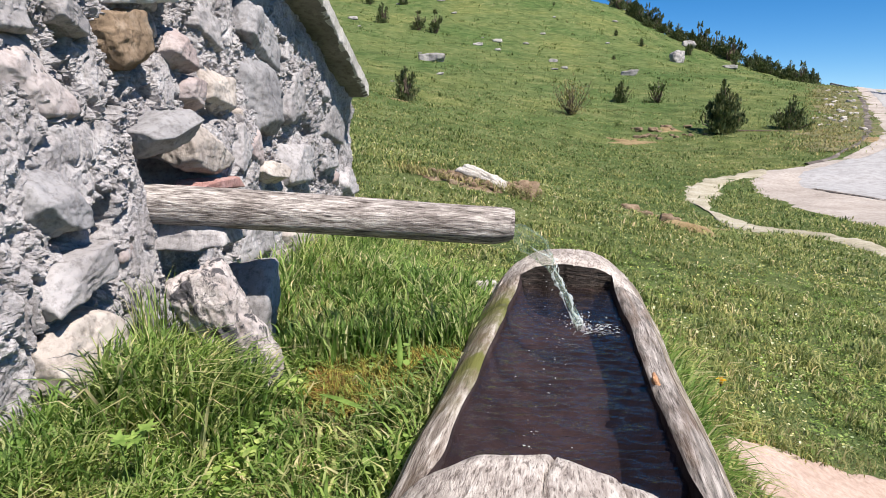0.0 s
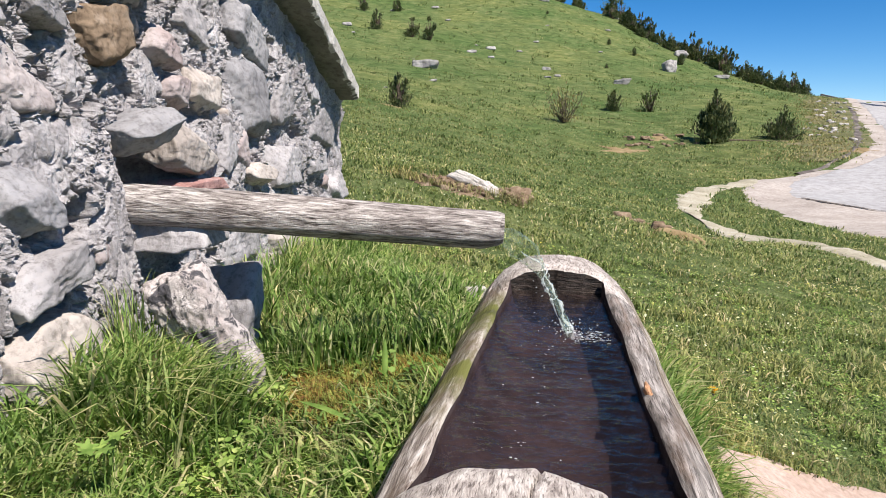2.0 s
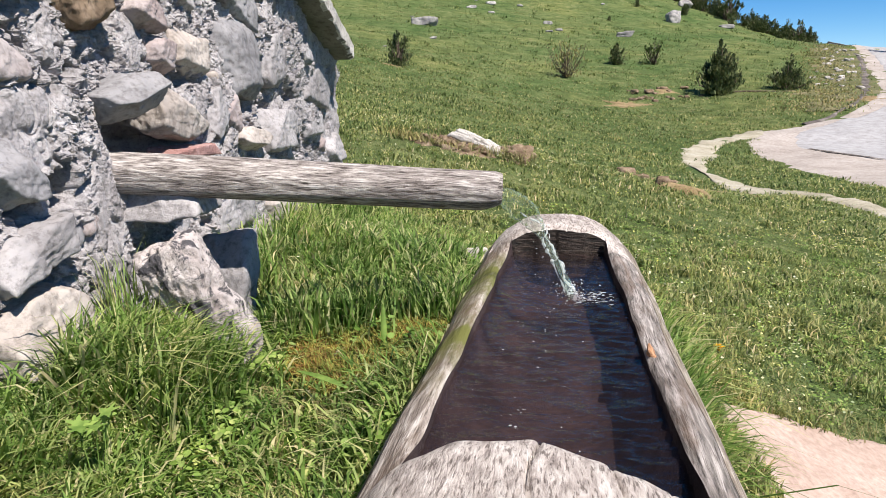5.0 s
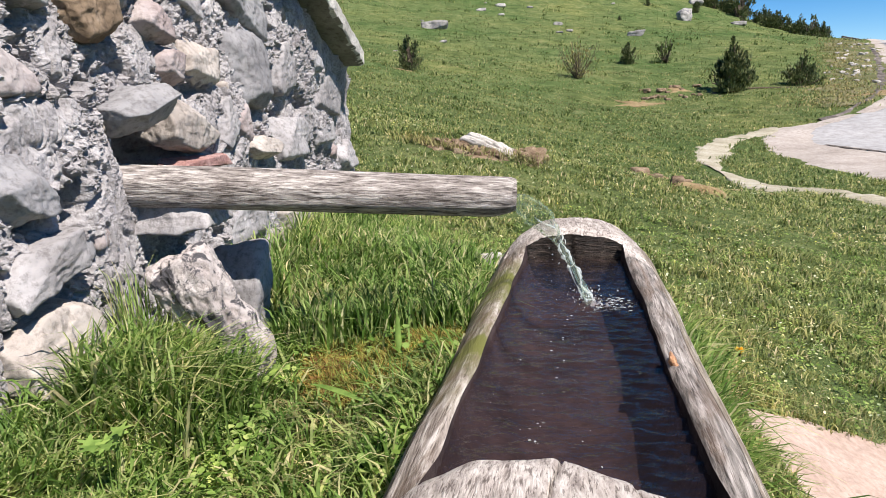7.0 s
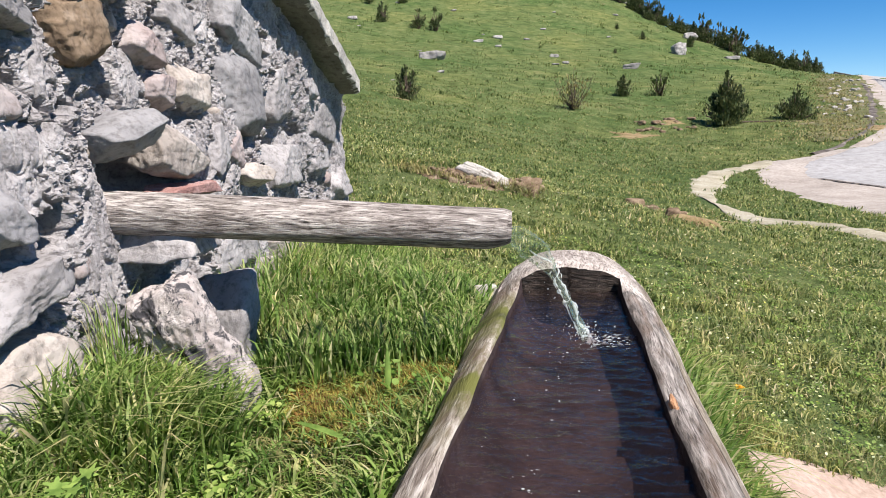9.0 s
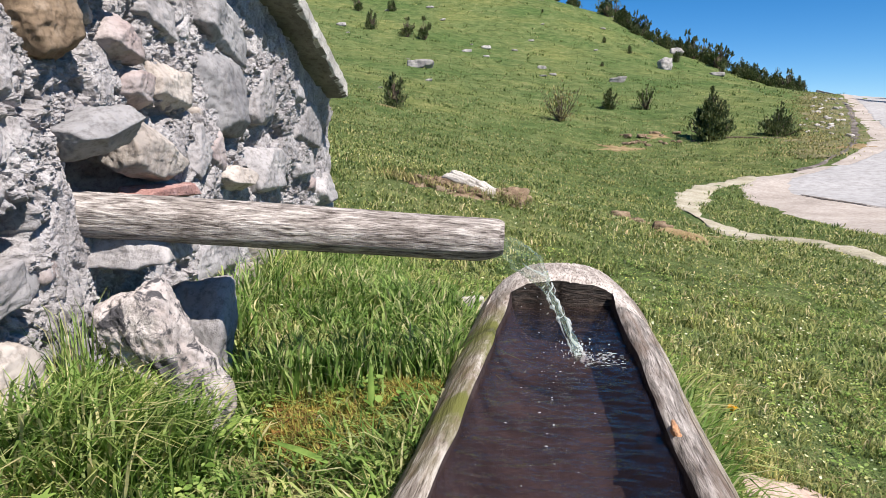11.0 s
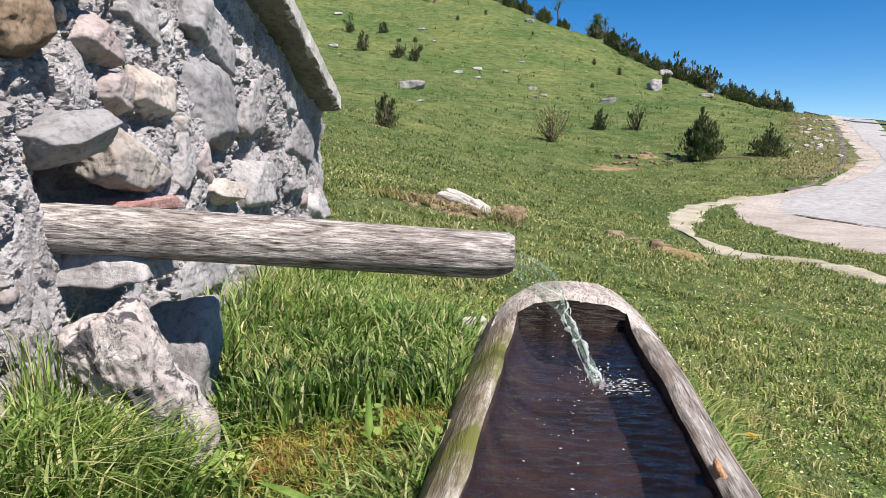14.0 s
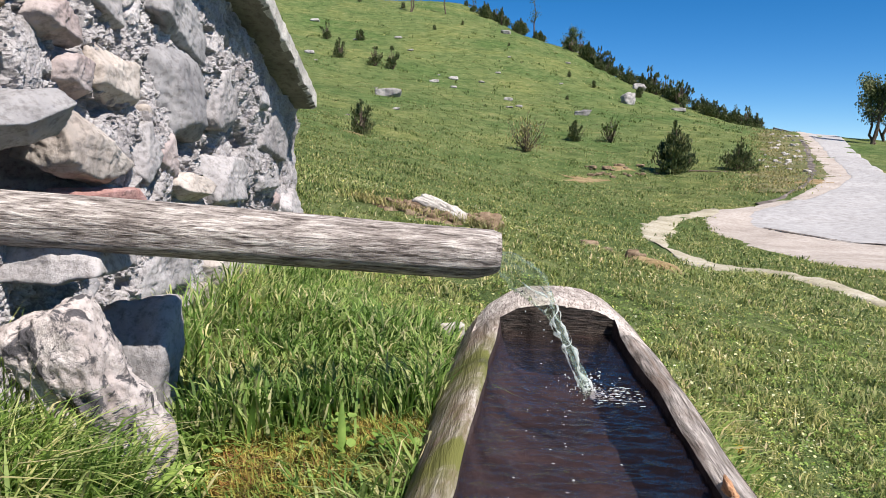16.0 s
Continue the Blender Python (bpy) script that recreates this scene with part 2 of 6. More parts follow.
def wood_material(name, axis, dark, mid, light, moss=0.0, scale=1.0, rough=0.85, along=8.0, across=95.0, moss_side=False, band=None, stain=0.0):
    """Weathered grey wood with its grain along the axis (0, 1 or 2)."""
    mat, nt, b = nodes_of(name)
    st = [across * scale] * 3
    st[axis] = along * scale
    c = coords(nt, "Object", tuple(st))
    plain = coords(nt)
    grain = noise_tex(nt, 1.0, 7, 0.68, c, 0.4)
    st2 = [260 * scale] * 3
    st2[axis] = 1.6 * along * scale
    fibre = noise_tex(nt, 1.0, 4, 0.6, coords(nt, "Object", tuple(st2)))
    patch = noise_tex(nt, 5, 5, 0.6, plain)
    col = ramp(nt, [(0.33, dark), (0.5, mid), (0.64, light)])
    nt.links.new(grain.outputs[0], col.inputs[0])
    tone = ramp(nt, [(0.35, (0.62, 0.58, 0.55)), (0.62, (1.1, 1.08, 1.05))])
    nt.links.new(patch.outputs[0], tone.inputs[0])
    out = mixed(nt, 'MULTIPLY', 0.8, col.outputs[0], tone.outputs[0])
    crack = ramp(nt, [(0.38, (0.2, 0.17, 0.16)), (0.46, (1, 1, 1))])
    nt.links.new(fibre.outputs[0], crack.inputs[0])
    out = mixed(nt, 'MULTIPLY', 0.75, out, crack.outputs[0])
    if stain:
        st3 = [14.0] * 3
        st3[axis] = 3.0
        blot = noise_tex(nt, 1.0, 6, 0.7, coords(nt, "Object", tuple(st3)), 0.6)
        e = ramp(nt, [(0.5, (0, 0, 0)), (0.62, (stain, stain, stain))])
        nt.links.new(blot.outputs[0], e.inputs[0])
        out = mixed(nt, 'MIX', e.outputs[0], out, (0.13, 0.075, 0.045))
    if moss:
        m = noise_tex(nt, 4.0, 6, 0.7, plain, 0.5)
        e = ramp(nt, [(0.4, (0, 0, 0)), (0.56, (moss, moss, moss))])
        nt.links.new(m.outputs[0], e.inputs[0])
        fac = e.outputs[0]
        if moss_side:
            xyz = nt.nodes.new("ShaderNodeSeparateXYZ")
            nt.links.new(plain, xyz.inputs[0])
            west = ramp(nt, [(0.35, (1, 1, 1)), (0.65, (0.12, 0.12, 0.12))])
            shift = nt.nodes.new("ShaderNodeMath")
            shift.operation = 'MULTIPLY_ADD'
            nt.links.new(xyz.outputs[0], shift.inputs[0])
            shift.inputs[1].default_value, shift.inputs[2].default_value = 2.0, 0.5
            nt.links.new(shift.outputs[0], west.inputs[0])
            fac = mixed(nt, 'MULTIPLY', 1.0, fac, west.outputs[0])
        if band:
            xyz = nt.nodes.new("ShaderNodeSeparateXYZ")
            nt.links.new(plain, xyz.inputs[0])
            half = nt.nodes.new("ShaderNodeMath")
            half.operation = 'MULTIPLY'
            half.inputs[1].default_value = 0.5
            nt.links.new(xyz.outputs[1], half.inputs[0])
            where = ramp(nt, [(band[0] / 2 - 0.1, (0, 0, 0)), (band[0] / 2 + 0.06, (1, 1, 1)), (band[1] / 2 - 0.06, (1, 1, 1)), (band[1] / 2 + 0.08, (0, 0, 0))])
            nt.links.new(half.outputs[0], where.inputs[0])
            fac = mixed(nt, 'MULTIPLY', 1.0, fac, where.outputs[0])
        out = mixed(nt, 'MIX', fac, out, (0.13, 0.13, 0.035))
    nt.links.new(out, b.inputs["Base Color"])
    b.inputs["Roughness"].default_value = rough
    b.inputs["Specular IOR Level"].default_value = 0.25
    bumped(nt, b, [(grain.outputs[0], 0.7, 0.012), (fibre.outputs[0], 0.6, 0.003)])
    return mat


TROUGH_WOOD = wood_material("weathered_trough_wood", 1, (0.25, 0.21, 0.195), (0.5, 0.44, 0.41), (0.66, 0.61, 0.58), along=24.0, across=80.0)
RIM_WOOD = wood_material("dark_weathered_rim", 1, (0.08, 0.07, 0.065), (0.27, 0.24, 0.225), (0.5, 0.45, 0.43), along=9.0, across=70.0, stain=0.5)
MOSSY_RIM = wood_material("worn_mossy_rim", 1, (0.13, 0.1, 0.085), (0.37, 0.32, 0.285), (0.6, 0.55, 0.52), 1.0, along=9.0, across=70.0, band=(0.72, 1.55), stain=0.75)
TROUGH_SIDE = wood_material("mossy_trough_side", 1, (0.12, 0.095, 0.07), (0.34, 0.29, 0.25), (0.56, 0.51, 0.47), 0.95, along=9.0, across=70.0, moss_side=True, band=(0.6, 1.7), stain=0.6)
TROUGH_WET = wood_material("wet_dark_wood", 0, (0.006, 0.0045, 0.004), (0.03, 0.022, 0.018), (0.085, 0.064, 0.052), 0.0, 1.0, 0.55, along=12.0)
SPOUT_WOOD = wood_material("weathered_spout_wood", 0, (0.07, 0.058, 0.055), (0.35, 0.31, 0.295), (0.62, 0.575, 0.555), along=17.0, across=115.0)
BARK = wood_material("bark", 2, (0.05, 0.035, 0.025), (0.11, 0.08, 0.06), (0.2, 0.16, 0.13))
ORANGE_WOOD = wood_material("fresh_orange_wood", 1, (0.4, 0.2, 0.1), (0.55, 0.3, 0.17), (0.62, 0.38, 0.24))


def ground_material():
    mat, nt, b = nodes_of("meadow_ground")
    p = nt.nodes.new("ShaderNodeNewGeometry").outputs["Position"]
    broad = noise_tex(nt, 0.12, 5, 0.6, p)
    mid = noise_tex(nt, 0.9, 6, 0.65, p)
    fine = noise_tex(nt, 14, 6, 0.75, p)
    tuft = noise_tex(nt, 3.6, 6, 0.8, p)
    a = ramp(nt, [(0.34, (0.064, 0.088, 0.032)), (0.52, (0.108, 0.139, 0.055)), (0.68, (0.168, 0.184, 0.086))])
    nt.links.new(mid.outputs[0], a.inputs[0])
    t = ramp(nt, [(0.34, (0.62, 0.68, 0.58)), (0.52, (1, 1, 1)), (0.68, (1.25, 1.2, 1.15))])
    nt.links.new(tuft.outputs[0], t.inputs[0])
    out = mixed(nt, 'MULTIPLY', 0.75, a.outputs[0], t.outputs[0])
    f = ramp(nt, [(0.35, (0.7, 0.7, 0.66)), (0.6, (1.15, 1.15, 1.1))])
    nt.links.new(fine.outputs[0], f.inputs[0])
    out = mixed(nt, 'MULTIPLY', 0.6, out, f.outputs[0])
    w = ramp(nt, [(0.36, (0.72, 0.86, 0.72)), (0.5, (1.0, 1.0, 0.95)), (0.64, (1.32, 1.17, 1.06))])
    nt.links.new(broad.outputs[0], w.inputs[0])
    out = mixed(nt, 'MULTIPLY', 1.0, out, w.outputs[0])
    dry = noise_tex(nt, 0.45, 6, 0.7, p, 0.5)
    e = ramp(nt, [(0.6, (0, 0, 0)), (0.72, (0.6, 0.6, 0.6))])
    nt.links.new(dry.outputs[0], e.inputs[0])
    out = mixed(nt, 'MIX', e.outputs[0], out, (0.17, 0.14, 0.07))
    nt.links.new(out, b.inputs["Base Color"])
    b.inputs["Roughness"].default_value = 0.95
    b.inputs["Specular IOR Level"].default_value = 0.05
    bumped(nt, b, [(tuft.outputs[0], 0.8, 0.12), (fine.outputs[0], 0.8, 0.03)])
    return mat


def soil_material(name, dark, mid, light, scale=3.0):
    mat, nt, b = nodes_of(name)
    p = nt.nodes.new("ShaderNodeNewGeometry").outputs["Position"]
    n1, n2, n3 = noise_tex(nt, scale, 5, 0.6, p), noise_tex(nt, scale * 12, 6, 0.7, p), noise_tex(nt, scale * 70, 3, 0.6, p)
    col = ramp(nt, [(0.3, dark), (0.5, mid), (0.7, light)])
    nt.links.new(n1.outputs[0], col.inputs[0])
    sp = ramp(nt, [(0.34, (0.65, 0.62, 0.6)), (0.6, (1.1, 1.1, 1.1))])
    nt.links.new(n2.outputs[0], sp.inputs[0])
    out = mixed(nt, 'MULTIPLY', 0.7, col.outputs[0], sp.outputs[0])
    nt.links.new(out, b.inputs["Base Color"])
    b.inputs["Roughness"].default_value = 0.95
    b.inputs["Specular IOR Level"].default_value = 0.1
    bumped(nt, b, [(n2.outputs[0], 0.6, 0.01), (n3.outputs[0], 0.5, 0.003)])
    return mat


GROUND = ground_material()
SAND = soil_material("pinkish_packed_sand", (0.37, 0.265, 0.215), (0.45, 0.335, 0.28), (0.52, 0.4, 0.345), 4)
PATH_SOIL = soil_material("pale_path_soil", (0.27, 0.24, 0.17), (0.38, 0.34, 0.26), (0.46, 0.42, 0.35), 1.5)
GRAVEL = soil_material("pale_gravel", (0.31, 0.262, 0.232), (0.395, 0.343, 0.308), (0.46, 0.405, 0.37), 0.8)
ASPHALT = soil_material("sun_bleached_asphalt", (0.33, 0.315, 0.318), (0.36, 0.345, 0.346), (0.39, 0.375, 0.375), 0.35)
SILT = soil_material("brown_silt", (0.024, 0.0165, 0.017), (0.05, 0.035, 0.035), (0.085, 0.06, 0.058), 8)
BANK_SOIL = soil_material("dry_bank_soil", (0.085, 0.09, 0.04), (0.13, 0.13, 0.062), (0.24, 0.2, 0.125), 1.1)
CLOD = soil_material("brown_clod", (0.1, 0.066, 0.044), (0.22, 0.155, 0.105), (0.34, 0.26, 0.19), 9)


def leaf_material(name, stops, through_light=0.35, rough=0.6):
    """Leaves and blades: a colour of its own for each, and some light passing through."""
    mat, nt, b = nodes_of(name)
    geo = nt.nodes.new("ShaderNodeNewGeometry")
    col = ramp(nt, stops)
    nt.links.new(geo.outputs["Random Per Island"], col.inputs[0])
    big = noise_tex(nt, 1.3, 4, 0.65, geo.outputs["Position"])
    tone = ramp(nt, [(0.34, (0.72, 0.8, 0.7)), (0.5, (0.97, 0.98, 0.96)), (0.66, (1.22, 1.12, 1.06))])
    nt.links.new(big.outputs[0], tone.inputs[0])
    out = mixed(nt, 'MULTIPLY', 1.0, col.outputs[0], tone.outputs[0])
    herb = noise_tex(nt, 11.0, 4, 0.7, geo.outputs["Position"])
    tone = ramp(nt, [(0.36, (0.52, 0.62, 0.5)), (0.5, (0.95, 0.96, 0.92)), (0.64, (1.3, 1.22, 1.18))])
    nt.links.new(herb.outputs[0], tone.inputs[0])
    out = mixed(nt, 'MULTIPLY', 1.0, out, tone.outputs[0])
    nt.links.new(out, b.inputs["Base Color"])
    b.inputs["Roughness"].default_value = rough
    b.inputs["Specular IOR Level"].default_value = 0.25
    tr = nt.nodes.new("ShaderNodeBsdfTranslucent")
    nt.links.new(out, tr.inputs["Color"])
    mx = nt.nodes.new("ShaderNodeMixShader")
    mx.inputs[0].default_value = through_light
    nt.links.new(b.outputs[0], mx.inputs[1])
    nt.links.new(tr.outputs[0], mx.inputs[2])
    nt.links.new(mx.outputs[0], nt.nodes["Material Output"].inputs["Surface"])
    return mat


GRASS = leaf_material("grass_blades", [(0.0, (0.045, 0.088, 0.015)), (0.26, (0.15, 0.255, 0.052)), (0.58, (0.275, 0.39, 0.115)), (0.82, (0.46, 0.51, 0.21)), (1.0, (0.66, 0.58, 0.37))], 0.5)
LAWN = leaf_material("lawn_blades", [(0.0, (0.099, 0.14, 0.0416)), (0.4, (0.22, 0.256, 0.077)), (0.85, (0.407, 0.395, 0.166)), (1.0, (0.638, 0.52, 0.343))])
HILL_GRASS = leaf_material("hill_grass", [(0.0, (0.11, 0.14, 0.055)), (0.5, (0.172, 0.2, 0.082)), (0.85, (0.24, 0.245, 0.11)), (1.0, (0.37, 0.32, 0.19))])
TUSSOCK = leaf_material("hill_tussocks", [(0.0, (0.065, 0.1, 0.03)), (0.5, (0.14, 0.19, 0.06)), (0.85, (0.31, 0.35, 0.13)), (1.0, (0.42, 0.38, 0.2))])
DRY = leaf_material("dry_blades", [(0.0, (0.26, 0.22, 0.1)), (0.6, (0.4, 0.34, 0.18)), (1.0, (0.2, 0.24, 0.06))])
MOSS = leaf_material("brown_moss", [(0.0, (0.16, 0.065, 0.03)), (0.25, (0.34, 0.22, 0.06)), (0.6, (0.46, 0.42, 0.12)), (1.0, (0.25, 0.34, 0.08))])
WITHERED = leaf_material("withered_leaves", [(0.0, (0.12, 0.05, 0.028)), (0.6, (0.28, 0.12, 0.06)), (1.0, (0.42, 0.26, 0.14))])
JUNIPER = leaf_material("juniper_needles", [(0.0, (0.05, 0.072, 0.032)), (0.6, (0.12, 0.145, 0.062)), (1.0, (0.23, 0.23, 0.11))], 0.2)
SHRUB = leaf_material("shrub_leaves", [(0.0, (0.06, 0.09, 0.025)), (0.6, (0.1, 0.14, 0.04)), (1.0, (0.16, 0.19, 0.07))], 0.3)
CLOVER = leaf_material("broad_leaves", [(0.0, (0.12, 0.2, 0.035)), (0.6, (0.26, 0.37, 0.095)), (1.0, (0.4, 0.47, 0.17))])
PETAL = leaf_material("pale_petals", [(0.0, (0.62, 0.6, 0.25)), (0.5, (0.7, 0.7, 0.55)), (1.0, (0.6, 0.55, 0.1))])
YELLOW = leaf_material("yellow_petals", [(0.0, (0.7, 0.42, 0.02)), (1.0, (0.8, 0.55, 0.04))])


def clear_water(name, tint, bump, glass=0.0, murk_or_glint=0.0, body_tint=(0.04, 0.027, 0.027), ior=1.33, shine=(0.85, 0.86, 0.82), blur=0.02):
    """Clear water: what lies below shows through, the gloss grows towards grazing angles."""
    mat, nt, b = nodes_of(name)
    clear, gloss = nt.nodes.new("ShaderNodeBsdfTransparent"), nt.nodes.new("ShaderNodeBsdfGlossy")
    clear.inputs["Color"].default_value = (*tint, 1)
    gloss.inputs["Color"].default_value = (*shine, 1)
    gloss.inputs["Roughness"].default_value = blur
    facing = nt.nodes.new("ShaderNodeLayerWeight")
    facing.inputs["Blend"].default_value = 0.5
    power, fres = nt.nodes.new("ShaderNodeMath"), nt.nodes.new("ShaderNodeMath")
    power.operation, fres.operation = 'POWER', 'MULTIPLY_ADD'
    power.inputs[1].default_value = 5.0
    head_on = ((ior - 1) / (ior + 1)) ** 2
    fres.inputs[1].default_value, fres.inputs[2].default_value = 1 - head_on, head_on
    nt.links.new(facing.outputs["Facing"], power.inputs[0])
    nt.links.new(power.outputs[0], fres.inputs[0])
    n1 = noise_tex(nt, 26, 4, 0.6, coords(nt, "Object", (0.6, 1.6, 1)))
    bm = nt.nodes.new("ShaderNodeBump")
    bm.inputs["Strength"].default_value, bm.inputs["Distance"].default_value = bump, 0.01
    nt.links.new(n1.outputs[0], bm.inputs["Height"])
    nt.links.new(bm.outputs[0], gloss.inputs["Normal"])
    nt.links.new(bm.outputs[0], facing.inputs["Normal"])
    below = clear.outputs[0]
    if murk_or_glint:
        diffuse = nt.nodes.new("ShaderNodeBsdfDiffuse")
        diffuse.inputs["Color"].default_value = (*body_tint, 1)
        m0 = nt.nodes.new("ShaderNodeMixShader")
        m0.inputs[0].default_value = murk_or_glint
        nt.links.new(below, m0.inputs[1])
        nt.links.new(diffuse.outputs[0], m0.inputs[2])
        below = m0.outputs[0]
    mx = nt.nodes.new("ShaderNodeMixShader")
    nt.links.new(fres.outputs[0], mx.inputs[0])
    nt.links.new(below, mx.inputs[1])
    nt.links.new(gloss.outputs[0], mx.inputs[2])
    last = mx.outputs[0]
    if glass:
        b.inputs["Base Color"].default_value = (0.95, 0.98, 0.97, 1)
        b.inputs["Transmission Weight"].default_value, b.inputs["IOR"].default_value, b.inputs["Roughness"].default_value = 1.0, 1.33, 0.03
        nt.links.new(bm.outputs[0], b.inputs["Normal"])
        m2 = nt.nodes.new("ShaderNodeMixShader")
        m2.inputs[0].default_value = glass
        nt.links.new(last, m2.inputs[1])
        nt.links.new(b.outputs[0], m2.inputs[2])
        last = m2.outputs[0]
    nt.links.new(last, nt.nodes["Material Output"].inputs["Surface"])
    return mat


WATER = clear_water("trough_water", (0.84, 0.78, 0.78), 0.6, 0.0, 0.1, (0.07, 0.048, 0.05), blur=0.05)
# Stream and strands: a pale diffuse share paints the highlights of the falling water.
STREAM = clear_water("clear_running_water", (0.97, 0.99, 0.97), 0.8, 0.0, 0.1, (0.55, 0.68, 0.56), 1.16, (0.7, 0.72, 0.68))
STRAND = clear_water("strand_water_with_glints", (0.97, 0.98, 0.98), 0.5, 0.0, 0.3, (0.8, 0.83, 0.82), 1.33)
FOAM = clear_water("white_drops", (0.9, 0.92, 0.92), 0.3, 0.1, 0.45, (0.8, 0.82, 0.83), 1.33)

# ---- ground ----
NEAR_HEIGHTS = [(-1.2, 0.5, 0.42), (-0.75, 1.6, 0.41), (-0.6, 2.1, 0.38), (-0.3, 1.6, 0.36), (-0.12, 2.3, 0.385), (-0.06, 1.65, 0.35), (-0.3, 2.65, 0.4), (0.05, 2.65, 0.355), (0.02, 1.0, 0.24), (0.3, 3.3, 0.26),
                (0.75, 1.6, 0.03), (1.0, 2.4, 0.01), (1.4, 3.3, -0.06), (-0.58, 4.4, 0.36), (0.5, 8.0, 0.42), (3.0, 5.4, -0.2), (5.2, 8.0, -0.48),
                (3.8, 12.0, -0.62), (6.9, 10.4, -0.48), (6.2, 18.6, -0.79), (9.5, 22.6, -0.75), (4.5, 24.2, -0.2), (0.0, -2.0, 0.2), (-4.0, -3.0, 0.7),
                (4.0, -2.0, -0.3), (12.0, 4.0, -0.6), (-3.0, 5.0, 0.9), (-4.0, 12.0, 1.4)]
HILL_HEIGHTS = [(8.2, 35.7, 0.14), (-1.2, 64.6, 6.5), (26.4, 84.6, 8.0), (14.9, 39.9, 0.83), (20.2, 41.9, 0.84), (-2.0, 37.6, 2.32), (16.8, 30.2, -0.05),
                (22.7, 38.3, 0.63), (31.2, 54.2, 2.5), (46.0, 76.2, 4.3), (23.9, 35.2, 0.68), (33.0, 53.1, 2.2), (41.9, 62.9, 3.2), (-12.6, 109.9, 19.1),
                (-13.6, 160.0, 34.0), (9.0, 85.1, 9.8), (30.0, 20.0, -1.0), (60.0, 60.0, 3.5), (-30.0, 60.0, 10.0), (-60.0, 150.0, 40.0)]
RIDGE = [(42.8, 85.0, 5.0), (37.6, 97.1, 9.2), (33.2, 107.1, 12.9), (30.1, 121.5, 18.9), (28.5, 129.5, 20.2), (20.5, 144.2, 27.1), (12.9, 160.1, 34.5)]
BEHIND = [(x * 1.25 + 6, y * 1.2, z - 7) for x, y, z in RIDGE] + [(58.0, 95.0, 1.0), (-20.0, 200.0, 36.0), (80.0, 110.0, -4.0)]
MARKS = np.array(NEAR_HEIGHTS + HILL_HEIGHTS + RIDGE + BEHIND)


def kernel(a, b):
    return np.sqrt(((a[:, None] - b[None]) ** 2).sum(-1) + 0.8)


K = kernel(MARKS[:, :2], MARKS[:, :2])
P = np.c_[np.ones(len(MARKS)), MARKS[:, :2]]
SOLVED = np.linalg.solve(np.block([[K + 0.002 * np.eye(len(MARKS)), P], [P.T, np.zeros((3, 3))]]), np.r_[MARKS[:, 2], 0, 0, 0])


def ground_z(x, y):
    """Height of the ground, smooth, through the spot heights, levelling out far away."""
    q = np.stack([np.ravel(x), np.ravel(y)], 1).astype(float)
    out = np.concatenate([kernel(c, MARKS[:, :2]) @ SOLVED[:len(MARKS)] + SOLVED[len(MARKS)] + c @ SOLVED[len(MARKS) + 1:] for c in np.array_split(q, max(1, len(q) // 20000))])
    far = np.clip((np.hypot(q[:, 0], q[:, 1]) - 190) / 120, 0, 1)
    far = far * far * (3 - 2 * far)
    out = out * (1 - far) - 12 * far
    d = np.hypot(q[:, 0], q[:, 1])
    p = np.c_[q, np.zeros(len(q))]
    lumps = 0.012 * fbm(p * 2.2, 2, 0.5, 3) + np.clip(d / 25 - 0.3, 0, 1) * 0.1 * fbm(p * 0.45, 3, 0.5, 9)
    a, b = (q[:, 0] - 0.25) * 0.9 - (q[:, 1] - 7.75) * 0.44, (q[:, 0] - 0.25) * 0.44 + (q[:, 1] - 7.75) * 0.9
    bank = 0.13 * np.exp(-(a / 0.75) ** 2) / (1 + np.exp(np.clip(-(b + 0.12) / 0.05, -60, 60))) * np.exp(-(np.maximum(b, 0) / 0.7) ** 2)
    return (out + lumps + bank).reshape(np.shape(x))


def gz(x, y):
    return float(ground_z(np.array([x]), np.array([y]))[0])


def build_ground():
    front = np.radians(np.linspace(40, 128, 190))
    back = np.radians(np.linspace(128, 400, 60))[1:-1]
    ang = np.concatenate([front, back])
    rad = 0.12 * 1.032 ** np.arange(325)
    x = 0.2 + rad[:, None] * np.cos(ang)[None]
    y = 0.2 + rad[:, None] * np.sin(ang)[None]
    z = ground_z(x, y)
    v = np.stack([x, y, z], -1).reshape(-1, 3)
    n = len(ang)
    faces = grid_faces(len(rad), n, True)[:, ::-1].tolist()
    faces.append(list(range(n)))
    thing("ground", mesh_of("ground", v, faces), GROUND, "green mountain meadow rising to a hill", "ground", kind="structure")


build_ground()


